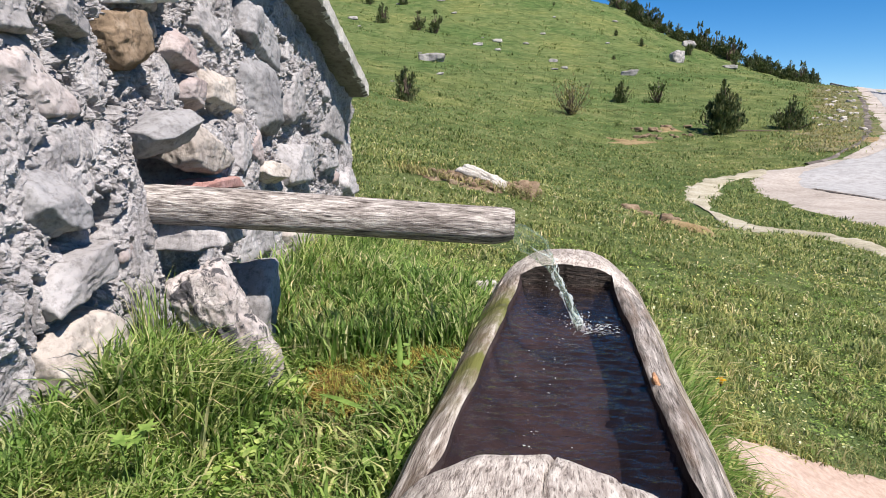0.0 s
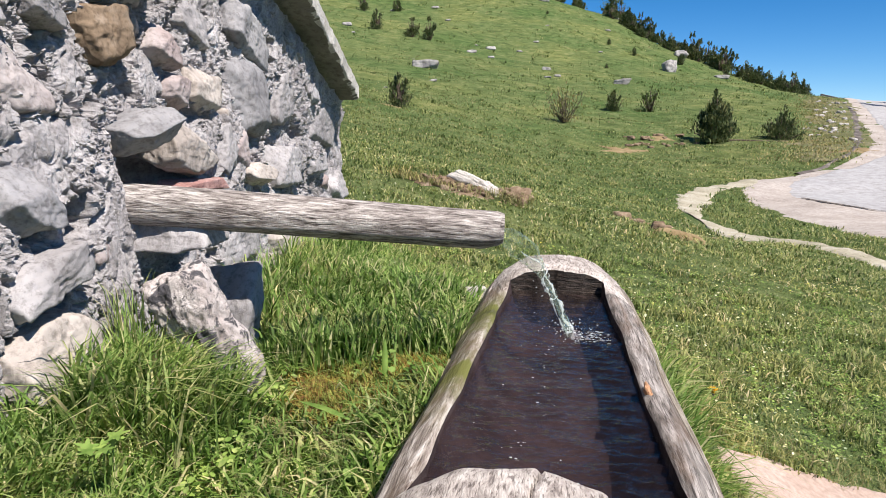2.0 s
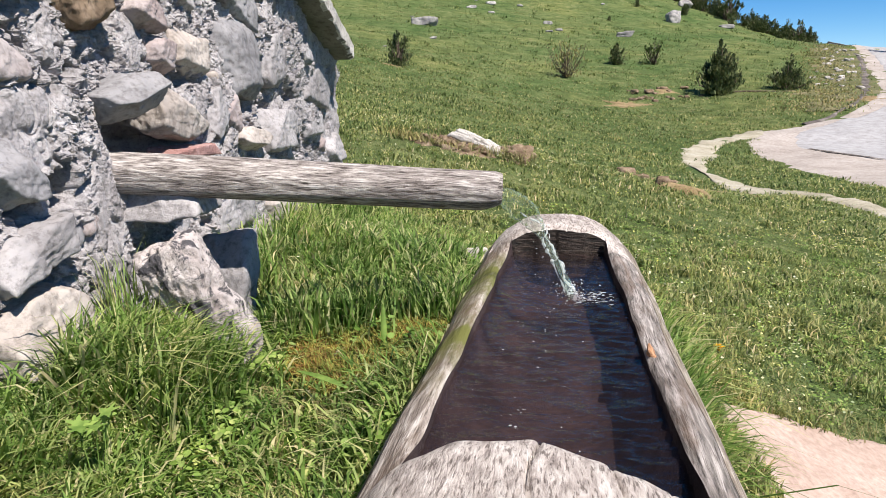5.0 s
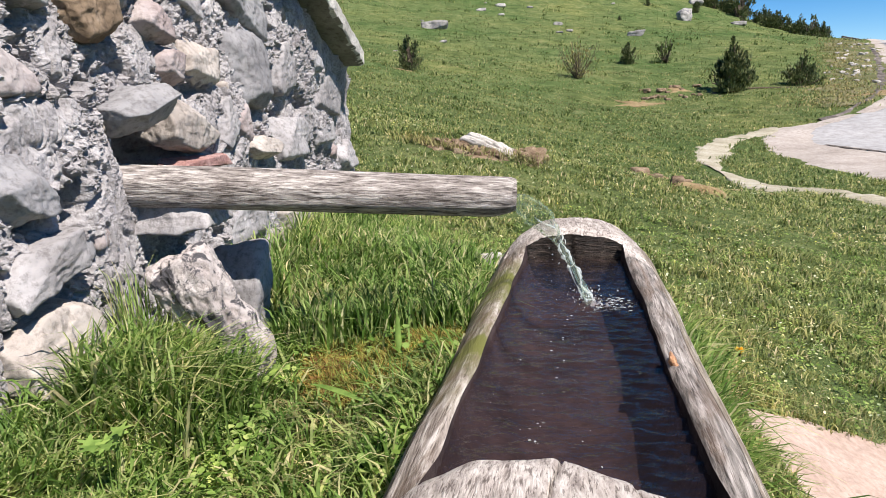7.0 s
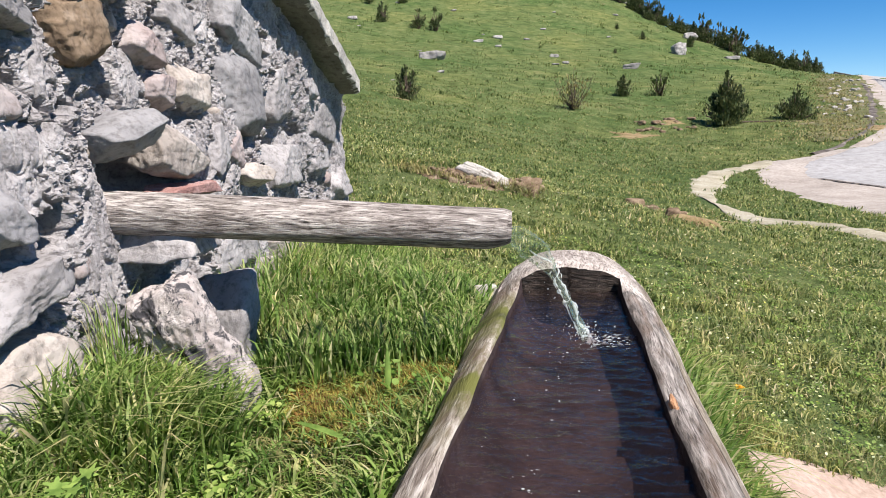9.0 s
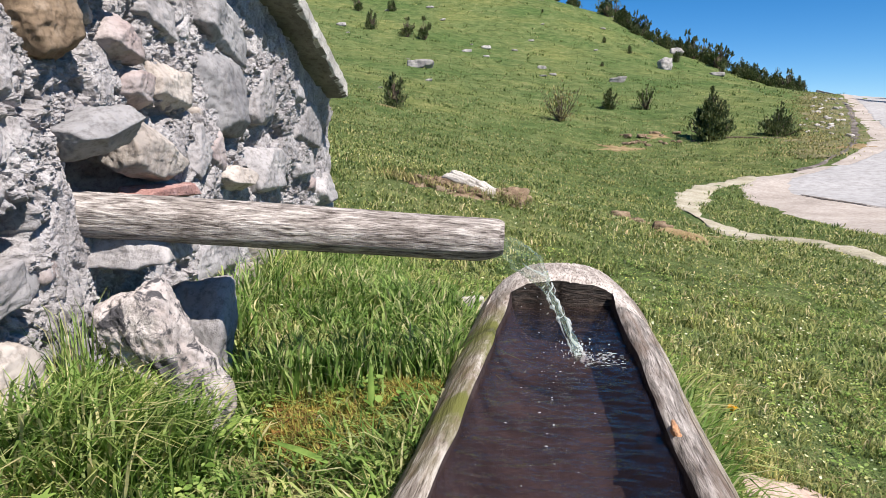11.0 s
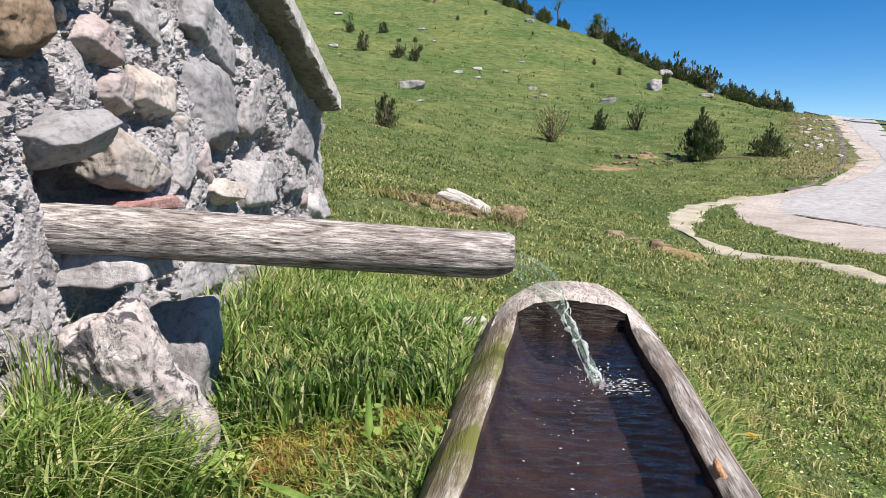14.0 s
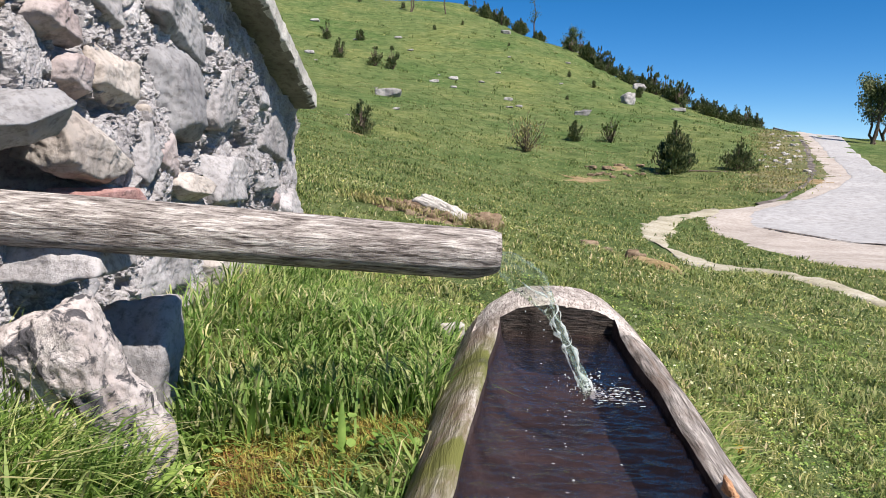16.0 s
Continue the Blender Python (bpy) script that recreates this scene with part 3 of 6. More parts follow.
def draped(name, pts, lift, material, label, category, wobble=0.0, freq=2.0, skirt=0.006):
    """A strip laid on the ground; its outer edges wander by wobble."""
    n, m, _ = pts.shape
    side = pts[:, -1] - pts[:, 0]
    side = side / np.linalg.norm(side, axis=1)[:, None]
    q = np.c_[pts[:, 0] * freq, np.zeros(n)]
    w = np.linspace(-1, 1, m)[None, :, None] * side[:, None] * (fbm(q, 3, 0.6, 31) * wobble)[:, None, None]
    pts = pts + w
    z = ground_z(pts[..., 0], pts[..., 1]) + lift
    z[:, [0, -1]] -= lift + skirt
    v = np.concatenate([pts, z[..., None]], -1).reshape(-1, 3)
    me = mesh_of(name, v, grid_faces(n, m))
    bm = bmesh.new()
    bm.from_mesh(me)
    bmesh.ops.recalc_face_normals(bm, faces=bm.faces)
    if sum(f.normal.z for f in bm.faces) < 0:
        bmesh.ops.reverse_faces(bm, faces=bm.faces)
    bm.to_mesh(me)
    bm.free()
    return thing(name, me, material, label, category, kind="structure")


ROAD_LEFT = [(56, 106), (42.0, 76.6), (31.0, 54.6), (22.7, 38.3), (16.9, 30.2), (11.2, 25.2), (9.1, 21.6), (8.0, 16.5), (7.3, 12.7), (6.9, 10.4), (6.6, 5.0), (6.0, -4.0)]
ROAD_RIGHT = [(60, 104), (45.8, 75.5), (34.2, 53.8), (27.8, 41.5), (24.6, 34.6), (22.5, 30.0), (21.0, 26.0), (19.5, 21.0), (18.0, 16.0), (16.5, 11.0), (14.5, 5.0), (13.0, -4.0)]
TAR_LEFT = [(56.4, 105.6), (42.7, 76.2), (31.8, 54.1), (23.6, 37.7), (18.3, 30.6), (13.6, 26.4), (11.0, 23.2), (10.5, 20.6), (11.1, 18.8), (11.9, 17.0), (12.6, 12.0), (11.0, -4.0)]
draped("road_shoulder", ribbon(ROAD_LEFT, ROAD_RIGHT, 220, 26), 0.03, GRAVEL, "pale gravel shoulder beside the road", "road", 0.18, 1.2)
draped("road", ribbon(TAR_LEFT, ROAD_RIGHT, 220, 24), 0.05, ASPHALT, "sun-bleached grey asphalt road curving uphill", "road", 0.1, 1.5)
# Dark colour of the broken asphalt edge, and of the painted ditch shadow.
CRACK_AND_SHADE = soil_material("dark_crack_and_shade", (0.07, 0.06, 0.055), (0.13, 0.11, 0.1), (0.26, 0.23, 0.21), 2.0)
draped("road_crack", ribbon([(10.62, 21.2), (10.6, 20.2), (11.1, 18.85), (11.75, 17.6), (12.4, 16.0)], [(10.68, 21.2), (10.68, 20.25), (11.18, 18.9), (11.83, 17.65), (12.48, 16.05)], 90, 4), 0.056, CRACK_AND_SHADE, "dark broken edge of the asphalt", "road", 0.035, 3.0, -0.05)
# Dark strip laid where the ditch edge lies in shadow under the bank.
draped("roadside_ditch", ribbon([(33.6, 61.2), (31.2, 56.0), (26.0, 46.2), (21.4, 37.9), (18.4, 33.0), (15.6, 29.6), (13.4, 27.4)], [(34.1, 61.0), (31.7, 55.7), (26.5, 45.9), (21.8, 37.6), (18.7, 32.7), (15.8, 29.3), (13.5, 27.2)], 160, 4), 0.05, CRACK_AND_SHADE, "dark strip painted for the shadow at the ditch edge below the road bank", "ditch", 0.12, 1.0)
BANK_A = [(14.6, 30.4), (19.4, 38.8), (24.2, 47.8), (28.6, 57.4), (36.0, 71.5)]
BANK_B = [(16.8, 30.0), (22.6, 38.2), (27.2, 46.2), (31.2, 54.2), (37.4, 66.0)]
draped("road_bank", ribbon(BANK_A, BANK_B, 120, 10), 0.03, BANK_SOIL, "dry stony bank above the road", "bank", 0.9, 0.7)
PATH_A = [(4.4, 4.5), (5.4, 8.3), (5.6, 10.7), (5.5, 13.4), (5.55, 15.9), (6.2, 19.2), (8.1, 22.8), (11.2, 25.8)]
PATH_B = [(4.0, 4.0), (4.95, 7.6), (5.0, 9.5), (4.85, 11.7), (5.1, 13.7), (6.7, 18.0), (8.7, 22.0), (10.6, 23.9)]
draped("footpath", ribbon(PATH_A, PATH_B, 700, 8), 0.022, PATH_SOIL, "worn pale dirt footpath across the meadow", "path", 0.2, 1.7, 0.03)
SAND_A = [(0.88, 0.5), (0.84, 1.7), (0.88, 2.22), (1.0, 2.4), (1.3, 2.44), (1.8, 2.49), (2.6, 2.5)]
SAND_B = [(1.3, 0.2), (1.6, 1.0), (1.9, 1.4), (2.1, 1.6), (2.3, 1.7), (2.5, 1.7), (2.9, 1.5)]
draped("sand_patch", ribbon(SAND_A, SAND_B, 90, 30), 0.014, SAND, "bare pinkish packed sand beside the grass", "sand", 0.03, 14)

# ---- the stone wall ----
def wall_point(s, z, out=0.0):
    """A place on the wall's face: s along it, z up, out from it."""
    lean = -0.09 * max(0.0, z - 0.9) + 0.065 * min(max((s - 2.85) / 0.5, 0), 1) * min(max((z - 1.0) / 0.2, 0), 1)
    n = Vector((1, -0.111, 0)).normalized()
    return Vector((-0.787 + 0.111 * (s - 1.668), s, z)) + n * (out + lean)


WALL_END = 4.22


def slab_under(y):
    """Underside of the sloping roof slab."""
    return 1.175 + 0.4 * (4.03 - y)


def build_wall():
    n = np.array((1, -0.111)) / math.hypot(1, 0.111)
    t = np.array((0.111, 1)) / math.hypot(1, 0.111)
    # plan of the outline: along the face, round the corner, along the end, and back
    s = np.concatenate([np.linspace(-1.0, 1.2, 30), np.linspace(1.2, 1.45, 30)[1:], np.linspace(1.45, 2.7, 480)[1:], np.linspace(2.7, WALL_END, 290)[1:]])
    face = np.stack([-0.787 + 0.111 * (s - 1.668), s], 1)
    end = face[-1] - n * np.linspace(0, 2.2, 70)[1:, None]
    rear = end[-1] - t * np.linspace(0, 5.2, 12)[1:, None]
    near = face[0] - n * np.linspace(2.2, 0, 8)[1:-1, None]
    plan = np.vstack([face, end, rear, near])
    normal = np.vstack([np.repeat(n[None], len(face), 0), np.repeat(t[None], len(end), 0), np.repeat(-n[None], len(rear), 0), np.repeat(-t[None], len(near), 0)])
    k = len(face) - 1
    for i in range(-8, 9):
        f = (i + 8) / 16
        v = n * (1 - f) + t * f
        normal[k + i] = v / np.linalg.norm(v)
    zs = np.concatenate([np.linspace(0.0, 0.2, 24), np.linspace(0.2, 1.0, 400)[1:], np.linspace(1.0, 2.0, 22)[1:]])
    y = plan[:, 1]
    top = np.where(np.arange(len(plan)) < len(face), slab_under(y) + 0.02, slab_under(np.clip(y, -1.2, 4.22)) + 0.02)
    seen = np.minimum(top, 1.5)
    z = 0.1 + np.minimum(zs, 1)[:, None] * (seen - 0.1)[None] + np.maximum(zs - 1, 0)[:, None] * (top - seen + 0.001)[None]
    x = np.repeat(plan[None, :, 0], len(zs), 0)
    yy = np.repeat(plan[None, :, 1], len(zs), 0)
    q = np.stack([x, yy, z], -1)
    big = fbm(q * 3.2, 3, 0.5, 4)
    lump = fbm(q * 13, 4, 0.6, 8)
    grain = fbm(q * 48, 3, 0.6, 14)
    warp = q + 0.014 * np.stack([vnoise(q * 26, 41), vnoise(q * 26, 42), vnoise(q * 26, 43)], -1) + 0.004 * np.stack([vnoise(q * 90, 44), vnoise(q * 90, 45), vnoise(q * 90, 46)], -1)
    d1, crumb = cells(warp * 52, 3)
    d2, chunk = cells(warp * 19, 5)
    d3, block = cells(warp * 8, 6)
    rough = np.clip(0.42 + 1.5 * fbm(q * 4.3, 3, 0.5, 27), 0.05, 1.0)
    d4, speck = cells(warp * 88, 15)
    off = 0.003 + 0.016 * big + 0.008 * lump + rough * (0.004 * crumb + 0.005 * chunk - 0.003 * d2 + 0.004 * speck) + 0.012 * block + (0.002 + 0.006 * rough) * grain
    off = off - rough * (0.026 * np.clip(1.25 - d2 / 0.3, 0, 1) * np.clip((chunk - 0.45) * 5, 0, 1) + 0.016 * np.clip(1.2 - d1 / 0.34, 0, 1) * np.clip((crumb - 0.4) * 5, 0, 1))
    # the dark hollow round the spout
    hole = np.exp(-(((yy - 2.22) / 0.19) ** 2 + ((z - 0.9) / 0.1) ** 2) ** 2) * (np.arange(len(plan))[None] < len(face))
    off = off - 0.26 * hole
    front = np.arange(len(plan))[None] < len(face)
    ragged = 1 + 0.45 * fbm(q * 22, 3, 0.6, 66)
    for ps, pz, pr, deep in ((1.78, 0.817, 0.055, 0.14), (1.676, 0.643, 0.03, 0.07), (1.764, 1.213, 0.026, 0.06), (1.613, 1.206, 0.028, 0.06), (2.02, 1.184, 0.03, 0.07), (2.07, 1.109, 0.024, 0.06),
                             (1.88, 1.073, 0.02, 0.05), (1.826, 0.707, 0.03, 0.06), (2.895, 1.0, 0.05, 0.1), (3.131, 1.087, 0.045, 0.08), (3.041, 1.33, 0.04, 0.08), (2.295, 1.215, 0.022, 0.05),
                             (1.643, 0.811, 0.03, 0.08), (2.43, 1.06, 0.025, 0.05), (2.66, 0.86, 0.035, 0.08), (3.35, 1.02, 0.04, 0.07), (3.0, 0.93, 0.04, 0.07), (1.55, 0.6, 0.035, 0.07), (3.5, 0.75, 0.05, 0.08)):
        d = np.hypot(yy - ps, z - pz) / pr * ragged
        off = off - deep * np.exp(-np.minimum(d, 6) ** 4) * front
    dc, luck = cells(q * 11 + 0.35 * np.stack([vnoise(q * 30, 71), vnoise(q * 30, 72), vnoise(q * 30, 73)], -1), 12)
    off = off - 0.05 * np.clip(1.1 - dc / 0.32, 0, 1) * np.clip((luck - 0.55) * 4, 0, 1)
    # crevices
    for k, wide, deep, seed in ((7.0, 0.075, 0.05, 81), (17.0, 0.08, 0.024, 84), (41.0, 0.1, 0.005, 87)):
        c = fbm(q * k * np.array((1, 1.3, 0.6)), 3, 0.55, seed)
        some = np.clip(0.5 + 2.2 * fbm(q * k * 0.3, 2, 0.5, seed + 1), 0, 1)
        off = off - deep * np.exp(-(c / wide) ** 2) * some * np.clip(0.35 + rough, 0, 1) * np.clip(0.6 + 0.5 * yy - 0.6, 1, 1.7)
    for (s0, z0), (s1, z1) in (((1.60, 1.3), (1.647, 1.248)), ((1.647, 1.248), (1.754, 1.133)), ((1.754, 1.133), (1.907, 1.009)), ((1.99, 1.3), (2.04, 1.21))):
        ds, dz = s1 - s0, z1 - z0
        f = np.clip(((yy - s0) * ds + (z - z0) * dz) / (ds * ds + dz * dz), 0, 1)
        d = np.hypot(yy - s0 - f * ds, z - z0 - f * dz) + 0.006 * fbm(q * 30, 2, 0.6, 68)
        off = off - 0.035 * np.exp(-np.minimum(np.abs(d) / 0.008, 6) ** 2) * front
    # smears of trowelled mortar
    for ps, pz, rs, rz in ((2.17, 1.14, 0.05, 0.09), (1.93, 0.72, 0.1, 0.2), (1.75, 1.0, 0.1, 0.05)):
        w = np.exp(-(((yy - ps) / rs) ** 2 + ((z - pz) / rz) ** 2) ** 2) * front
        off = off * (1 - 0.8 * w) + 0.012 * w
    near_bulge = np.exp(-((yy - 1.55) / 0.3) ** 2 - ((z - 0.62) / 0.25) ** 2)
    off = off + (0.03 * near_bulge - 0.09 * np.clip(z - 0.9, 0, None)) * front
    off = off + 0.065 * np.clip((yy - 2.85) / 0.5, 0, 1) * np.clip((z - 1.0) / 0.2, 0, 1) * front
    v = np.stack([x + off * normal[None, :, 0], yy + off * normal[None, :, 1], z], -1).reshape(-1, 3)
    m = len(plan)
    faces = grid_faces(len(zs), m, True).tolist()
    faces.append([(len(zs) - 1) * m + i for i in range(m)])
    return thing("wall_north", mesh_of("wall", v, faces, False), MORTAR, "rough rubble stone wall with grey mortar", "wall", kind="structure")


wall = build_wall()


def wall_stone(s, z, hs, hz, depth, seed, material, tilt=0.0, out=0.02, label="", n=26, facets=10, cuts=(), nod=0.0, plain=True):
    me = stone_mesh(seed, (depth, hs, hz), n, facets, 46, 0.045, 0.032, (*(((1, 0, 0.08, 0.62), (0.6, 0, -0.8, 0.84), (0.7, -0.5, 0.5, 0.8)) if plain else ()), *cuts))
    m = Matrix.Translation(wall_point(s, z, out - 0.036)) @ pose(0, 0, 0, 0, 0, -6.3) @ pose(0, 0, 0, tilt, nod, 0)
    return part("stone", me, material, wall, label, m)


wall_stone(2.87, 1.135, 0.17, 0.175, 0.11, 11, BLUE_STONE, -8, 0.015, "tall smooth blue-grey stone", nod=-6)
wall_stone(1.935, 1.245, 0.09, 0.08, 0.08, 12, BROWN_STONE, 8, 0.045, "rusty brown stone", facets=3)
wall_stone(1.64, 1.118, 0.13, 0.078, 0.08, 13, PINK_STONE, -20, 0.0, "flat pinkish grey stone")
wall_stone(2.24, 1.236, 0.08, 0.052, 0.1, 14, PINK_STONE, -12, 0.025)
wall_stone(2.31, 1.13, 0.075, 0.06, 0.09, 15, PINK_STONE, -20, 0.015)
wall_stone(2.5, 1.14, 0.12, 0.078, 0.09, 16, CREAM_STONE, -15, 0.015)
wall_stone(2.035, 1.012, 0.09, 0.054, 0.12, 17, BLUE_STONE, 20, 0.075, "flat stone jutting over the hollow", cuts=((0.887, -0.113, -0.448, 0.52), (0.85, -0.1, 0.52, 0.6), (0.5, -0.6, -0.5, 0.62)), facets=3, plain=False)
wall_stone(2.36, 0.958, 0.16, 0.078, 0.11, 18, CREAM_STONE, -10, 0.02, "rounded cream stone in the hollow", nod=14)
wall_stone(2.37, 0.853, 0.13, 0.022, 0.09, 19, BRICK_RED, -3, 0.03, "red clay brick lying on the spout")
wall_stone(2.89, 0.858, 0.15, 0.045, 0.09, 20, CREAM_STONE, -6, 0.03)
wall_stone(3.26, 0.867, 0.19, 0.1, 0.09, 21, LIMESTONE, 0, 0.015)
wall_stone(3.66, 0.862, 0.13, 0.068, 0.08, 22, LIMESTONE, 0, 0.02)
wall_stone(2.88, 1.361, 0.19, 0.1, 0.1, 23, BLUE_STONE, -16, 0.025)
wall_stone(1.61, 0.865, 0.1, 0.07, 0.11, 24, BLUE_STONE, -18, 0.02, "large blue-grey stone")
wall_stone(1.63, 0.711, 0.13, 0.062, 0.12, 25, LIMESTONE, 14, 0.035, "slanting light grey stone")
wall_stone(1.6, 0.56, 0.14, 0.085, 0.13, 26, CREAM_STONE, 8, 0.04, "big beige stone at the foot of the wall")
wall_stone(2.09, 0.757, 0.115, 0.062, 0.18, 27, LIMESTONE, -2, 0.125, "flat stone ledge under the spout")
wall_stone(3.8, 1.04, 0.27, 0.13, 0.09, 28, LIMESTONE, 0, 0.005)
wall_stone(4.06, 0.72, 0.16, 0.1, 0.1, 29, LIMESTONE, 0, 0.02)
wall_stone(1.75, 1.272, 0.08, 0.045, 0.08, 31, LIMESTONE, -10, 0.02)
wall_stone(1.57, 1.25, 0.07, 0.05, 0.07, 30, LIMESTONE, 0, 0.015)
wall_stone(3.2, 1.14, 0.13, 0.12, 0.08, 32, LIMESTONE, 10, 0.005)
wall_stone(2.62, 0.95, 0.075, 0.085, 0.08, 33, LIMESTONE, 30, 0.015)
wall_stone(2.76, 0.95, 0.06, 0.075, 0.07, 34, PINK_STONE, -25, 0.015)
wall_stone(2.5, 1.34, 0.13, 0.07, 0.08, 35, LIMESTONE, -20, 0.005)
wall_stone(2.7, 0.62, 0.2, 0.09, 0.08, 37, LIMESTONE, 0, 0.01)
wall_stone(3.2, 0.58, 0.22, 0.1, 0.09, 38, CREAM_STONE, 0, 0.02)
wall_stone(3.7, 0.55, 0.2, 0.1, 0.09, 39, LIMESTONE, 0, 0.02)

# ---- the roof slab ----
def build_slab():
    rows = []
    ys = np.linspace(4.03, -1.2, 700)
    wave = np.stack([ys * 22, ys * 0, ys * 0], 1)
    drip = np.clip(0.012 + 0.02 * fbm(wave, 4, 0.65, 3), 0, 0.05)
    chip = 0.006 * fbm(wave * 1.7, 4, 0.7, 5)
    v = []
    for y, run, j in zip(ys, drip, chip):
        z = slab_under(y)
        x = -0.385 + 0.111 * (y - 4.03)
        v += [(x - 0.006 - run, y, z + 0.0015), (x + j, y, z + 0.01), (x + 0.4 * j, y, z + 0.075), (-3.2, y, z + 0.075), (-3.2, y, z)]
    faces = grid_faces(len(ys), 5, True).tolist() + [[4, 3, 2, 1, 0], [5 * len(ys) - 5 + i for i in range(5)]]
    me = mesh_of("slab", v, faces, False)
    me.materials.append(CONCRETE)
    me.materials.append(SUNLIT_EDGE)
    bm = bmesh.new()
    bm.from_mesh(me)
    bmesh.ops.recalc_face_normals(bm, faces=bm.faces)
    # faces turned to +x take the cement that has sunlight in its colour
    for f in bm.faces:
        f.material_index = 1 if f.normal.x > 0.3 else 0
    bm.to_mesh(me)
    bm.free()
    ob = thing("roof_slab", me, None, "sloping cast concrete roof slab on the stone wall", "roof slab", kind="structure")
    bev = ob.modifiers.new("worn", 'BEVEL')
    bev.width, bev.segments, bev.limit_method = 0.004, 2, 'ANGLE'


build_slab()

# ---- the log trough ----
TO, TD = np.array((0.122, 0.72)), np.array((0.165, 0.9863))
TN = np.array((TD[1], -TD[0]))
T_LEN, T_IN0, T_IN1, T_MID, WATER_Z, RIM_Z = 1.97, 0.285, 1.715, 0.325, 0.52, 0.514


def trough_radius(v):
    return 0.305 - 0.022 * v / T_LEN


def hollow_half(v):
    return 0.186 - 0.0295 * (v - T_IN0)


def build_trough():
    lead = Matrix(((TN[0], TD[0], 0, TO[0]), (TN[1], TD[1], 0, TO[1]), (0, 0, 1, 0), (0, 0, 0, 1)))
    trough = thing("log_trough", None, None, "hollowed weathered log trough full of dark water", "water trough", m=lead)
    vs = np.unique(np.concatenate([np.linspace(0, T_IN0 - 0.012, 16), [T_IN0 - 0.004, T_IN0 + 0.004], np.linspace(T_IN0 + 0.015, T_IN1 - 0.015, 80), [T_IN1 - 0.004, T_IN1 + 0.004], np.linspace(T_IN1 + 0.012, T_LEN, 12)]))
    outer_n, rim_n, wall_n, top_n = 44, 4, 5, 16

    # outer skin below the rims
    sk, rim, inner, caps = [], [], [], []
    for v in vs:
        R = trough_radius(v)
        a0 = math.asin((RIM_Z - T_MID) / R)
        ang = np.linspace(math.pi - a0, 2 * math.pi + a0, outer_n)
        q = np.stack([R * np.cos(ang), np.full(outer_n, v * 0.35), R * np.sin(ang)], 1)
        r = R + 0.007 * fbm(q * 6, 3, 0.5, 2) + 0.003 * fbm(q * np.array((40, 3, 40)), 2, 0.5, 6)
        if v < 0.03 or v > T_LEN - 0.03:
            r = r - 0.008
        sk.append(np.stack([r * np.cos(ang), np.full(outer_n, v), T_MID + r * np.sin(ang)], 1))
    sk = np.array(sk)
    me = mesh_of("side", sk.reshape(-1, 3), grid_faces(len(vs), outer_n))
    part("log_side", me, TROUGH_SIDE, trough, "mossy rounded side of the log")
    # rims beside the hollow, with the upper part of the inner walls
    ins = [i for i, v in enumerate(vs) if T_IN0 - 0.002 <= v <= T_IN1 + 0.002]
    for side, col in ((-1, 0), (1, outer_n - 1)):
        rows = []
        for i in ins:
            v = vs[i]
            o = sk[i, col]
            h = hollow_half(v) + 0.003 * float(fbm(np.array([[v * 5, side * 3.0, 0]]), 3, 0.5, 13)[0])
            dip = 0.005 * float(fbm(np.array([[v * 4, side * 7.0, 2]]), 3, 0.6, 17)[0])
            xi = side * h
            rows.append([o + np.array((-side * 0.0008, 0, 0.0)), (o[0] * 0.68 + xi * 0.32, v, o[2] + 0.016 + dip * 0.5), (o[0] * 0.36 + xi * 0.64, v, o[2] + 0.028 + dip), (xi + side * 0.007, v, o[2] + 0.031 + dip), (xi, v, o[2] + 0.022 + dip)])
        rows = np.array(rows)
        # towards both ends the rim rises into the round of the log
        near_end = np.minimum(rows[:, 0, 1] - T_IN0, T_IN1 - rows[:, 0, 1])
        w = np.clip(1 - near_end / 0.16, 0, 1)[:, None]
        w = w * w * (3 - 2 * w)
        radius = trough_radius(rows[:, 1:, 1])
        arc = T_MID + 0.985 * np.sqrt(radius ** 2 - rows[:, 1:, 0] ** 2) - 0.004
        rows[:, 1:, 2] = rows[:, 1:, 2] * (1 - w) + arc * w
        f = grid_faces(len(ins), 5)
        cut = sum(1 for i in ins if vs[i] < 1.58) if side > 0 else len(ins) - 1
        main = grid_faces(cut + 1, 5)
        rest = grid_faces(len(ins) - cut, 5)
        part("rim", mesh_of("rim", rows[:cut + 1].reshape(-1, 3), main if side < 0 else main[:, ::-1]), RIM_WOOD if side > 0 else MOSSY_RIM, trough, "weathered grey rim of the hollow" if side > 0 else "bleached and mossy rim of the hollow")
        if side > 0:
            part("rim_end", mesh_of("rim_end", rows[cut:].reshape(-1, 3), rest if side < 0 else rest[:, ::-1]), TROUGH_WOOD, trough, "pale bleached end of the rim")
        low = []
        for k, i in enumerate(ins):
            a = rows[k, -1]
            c = np.linspace(0, math.pi / 2, 16)
            low.append(np.stack([a[0] * np.cos(c) ** 0.55, np.full(16, a[1]), a[2] - (a[2] - 0.41) * np.sin(c)], 1))
        low = np.array(low)
        low[:, 5:, 2] += 0.006 * fbm(low[:, 5:] * np.array((16, 7, 1)), 4, 0.6, 24) * np.linspace(0, 1, 11)
        f = grid_faces(len(ins), 16)
        part("hollow", mesh_of("hollow", low.reshape(-1, 3), f if side < 0 else f[:, ::-1]), SILT, trough, "wet brown hollowed inside")
    # the two solid ends of the log, with drying cracks along the grain
    CN = 150
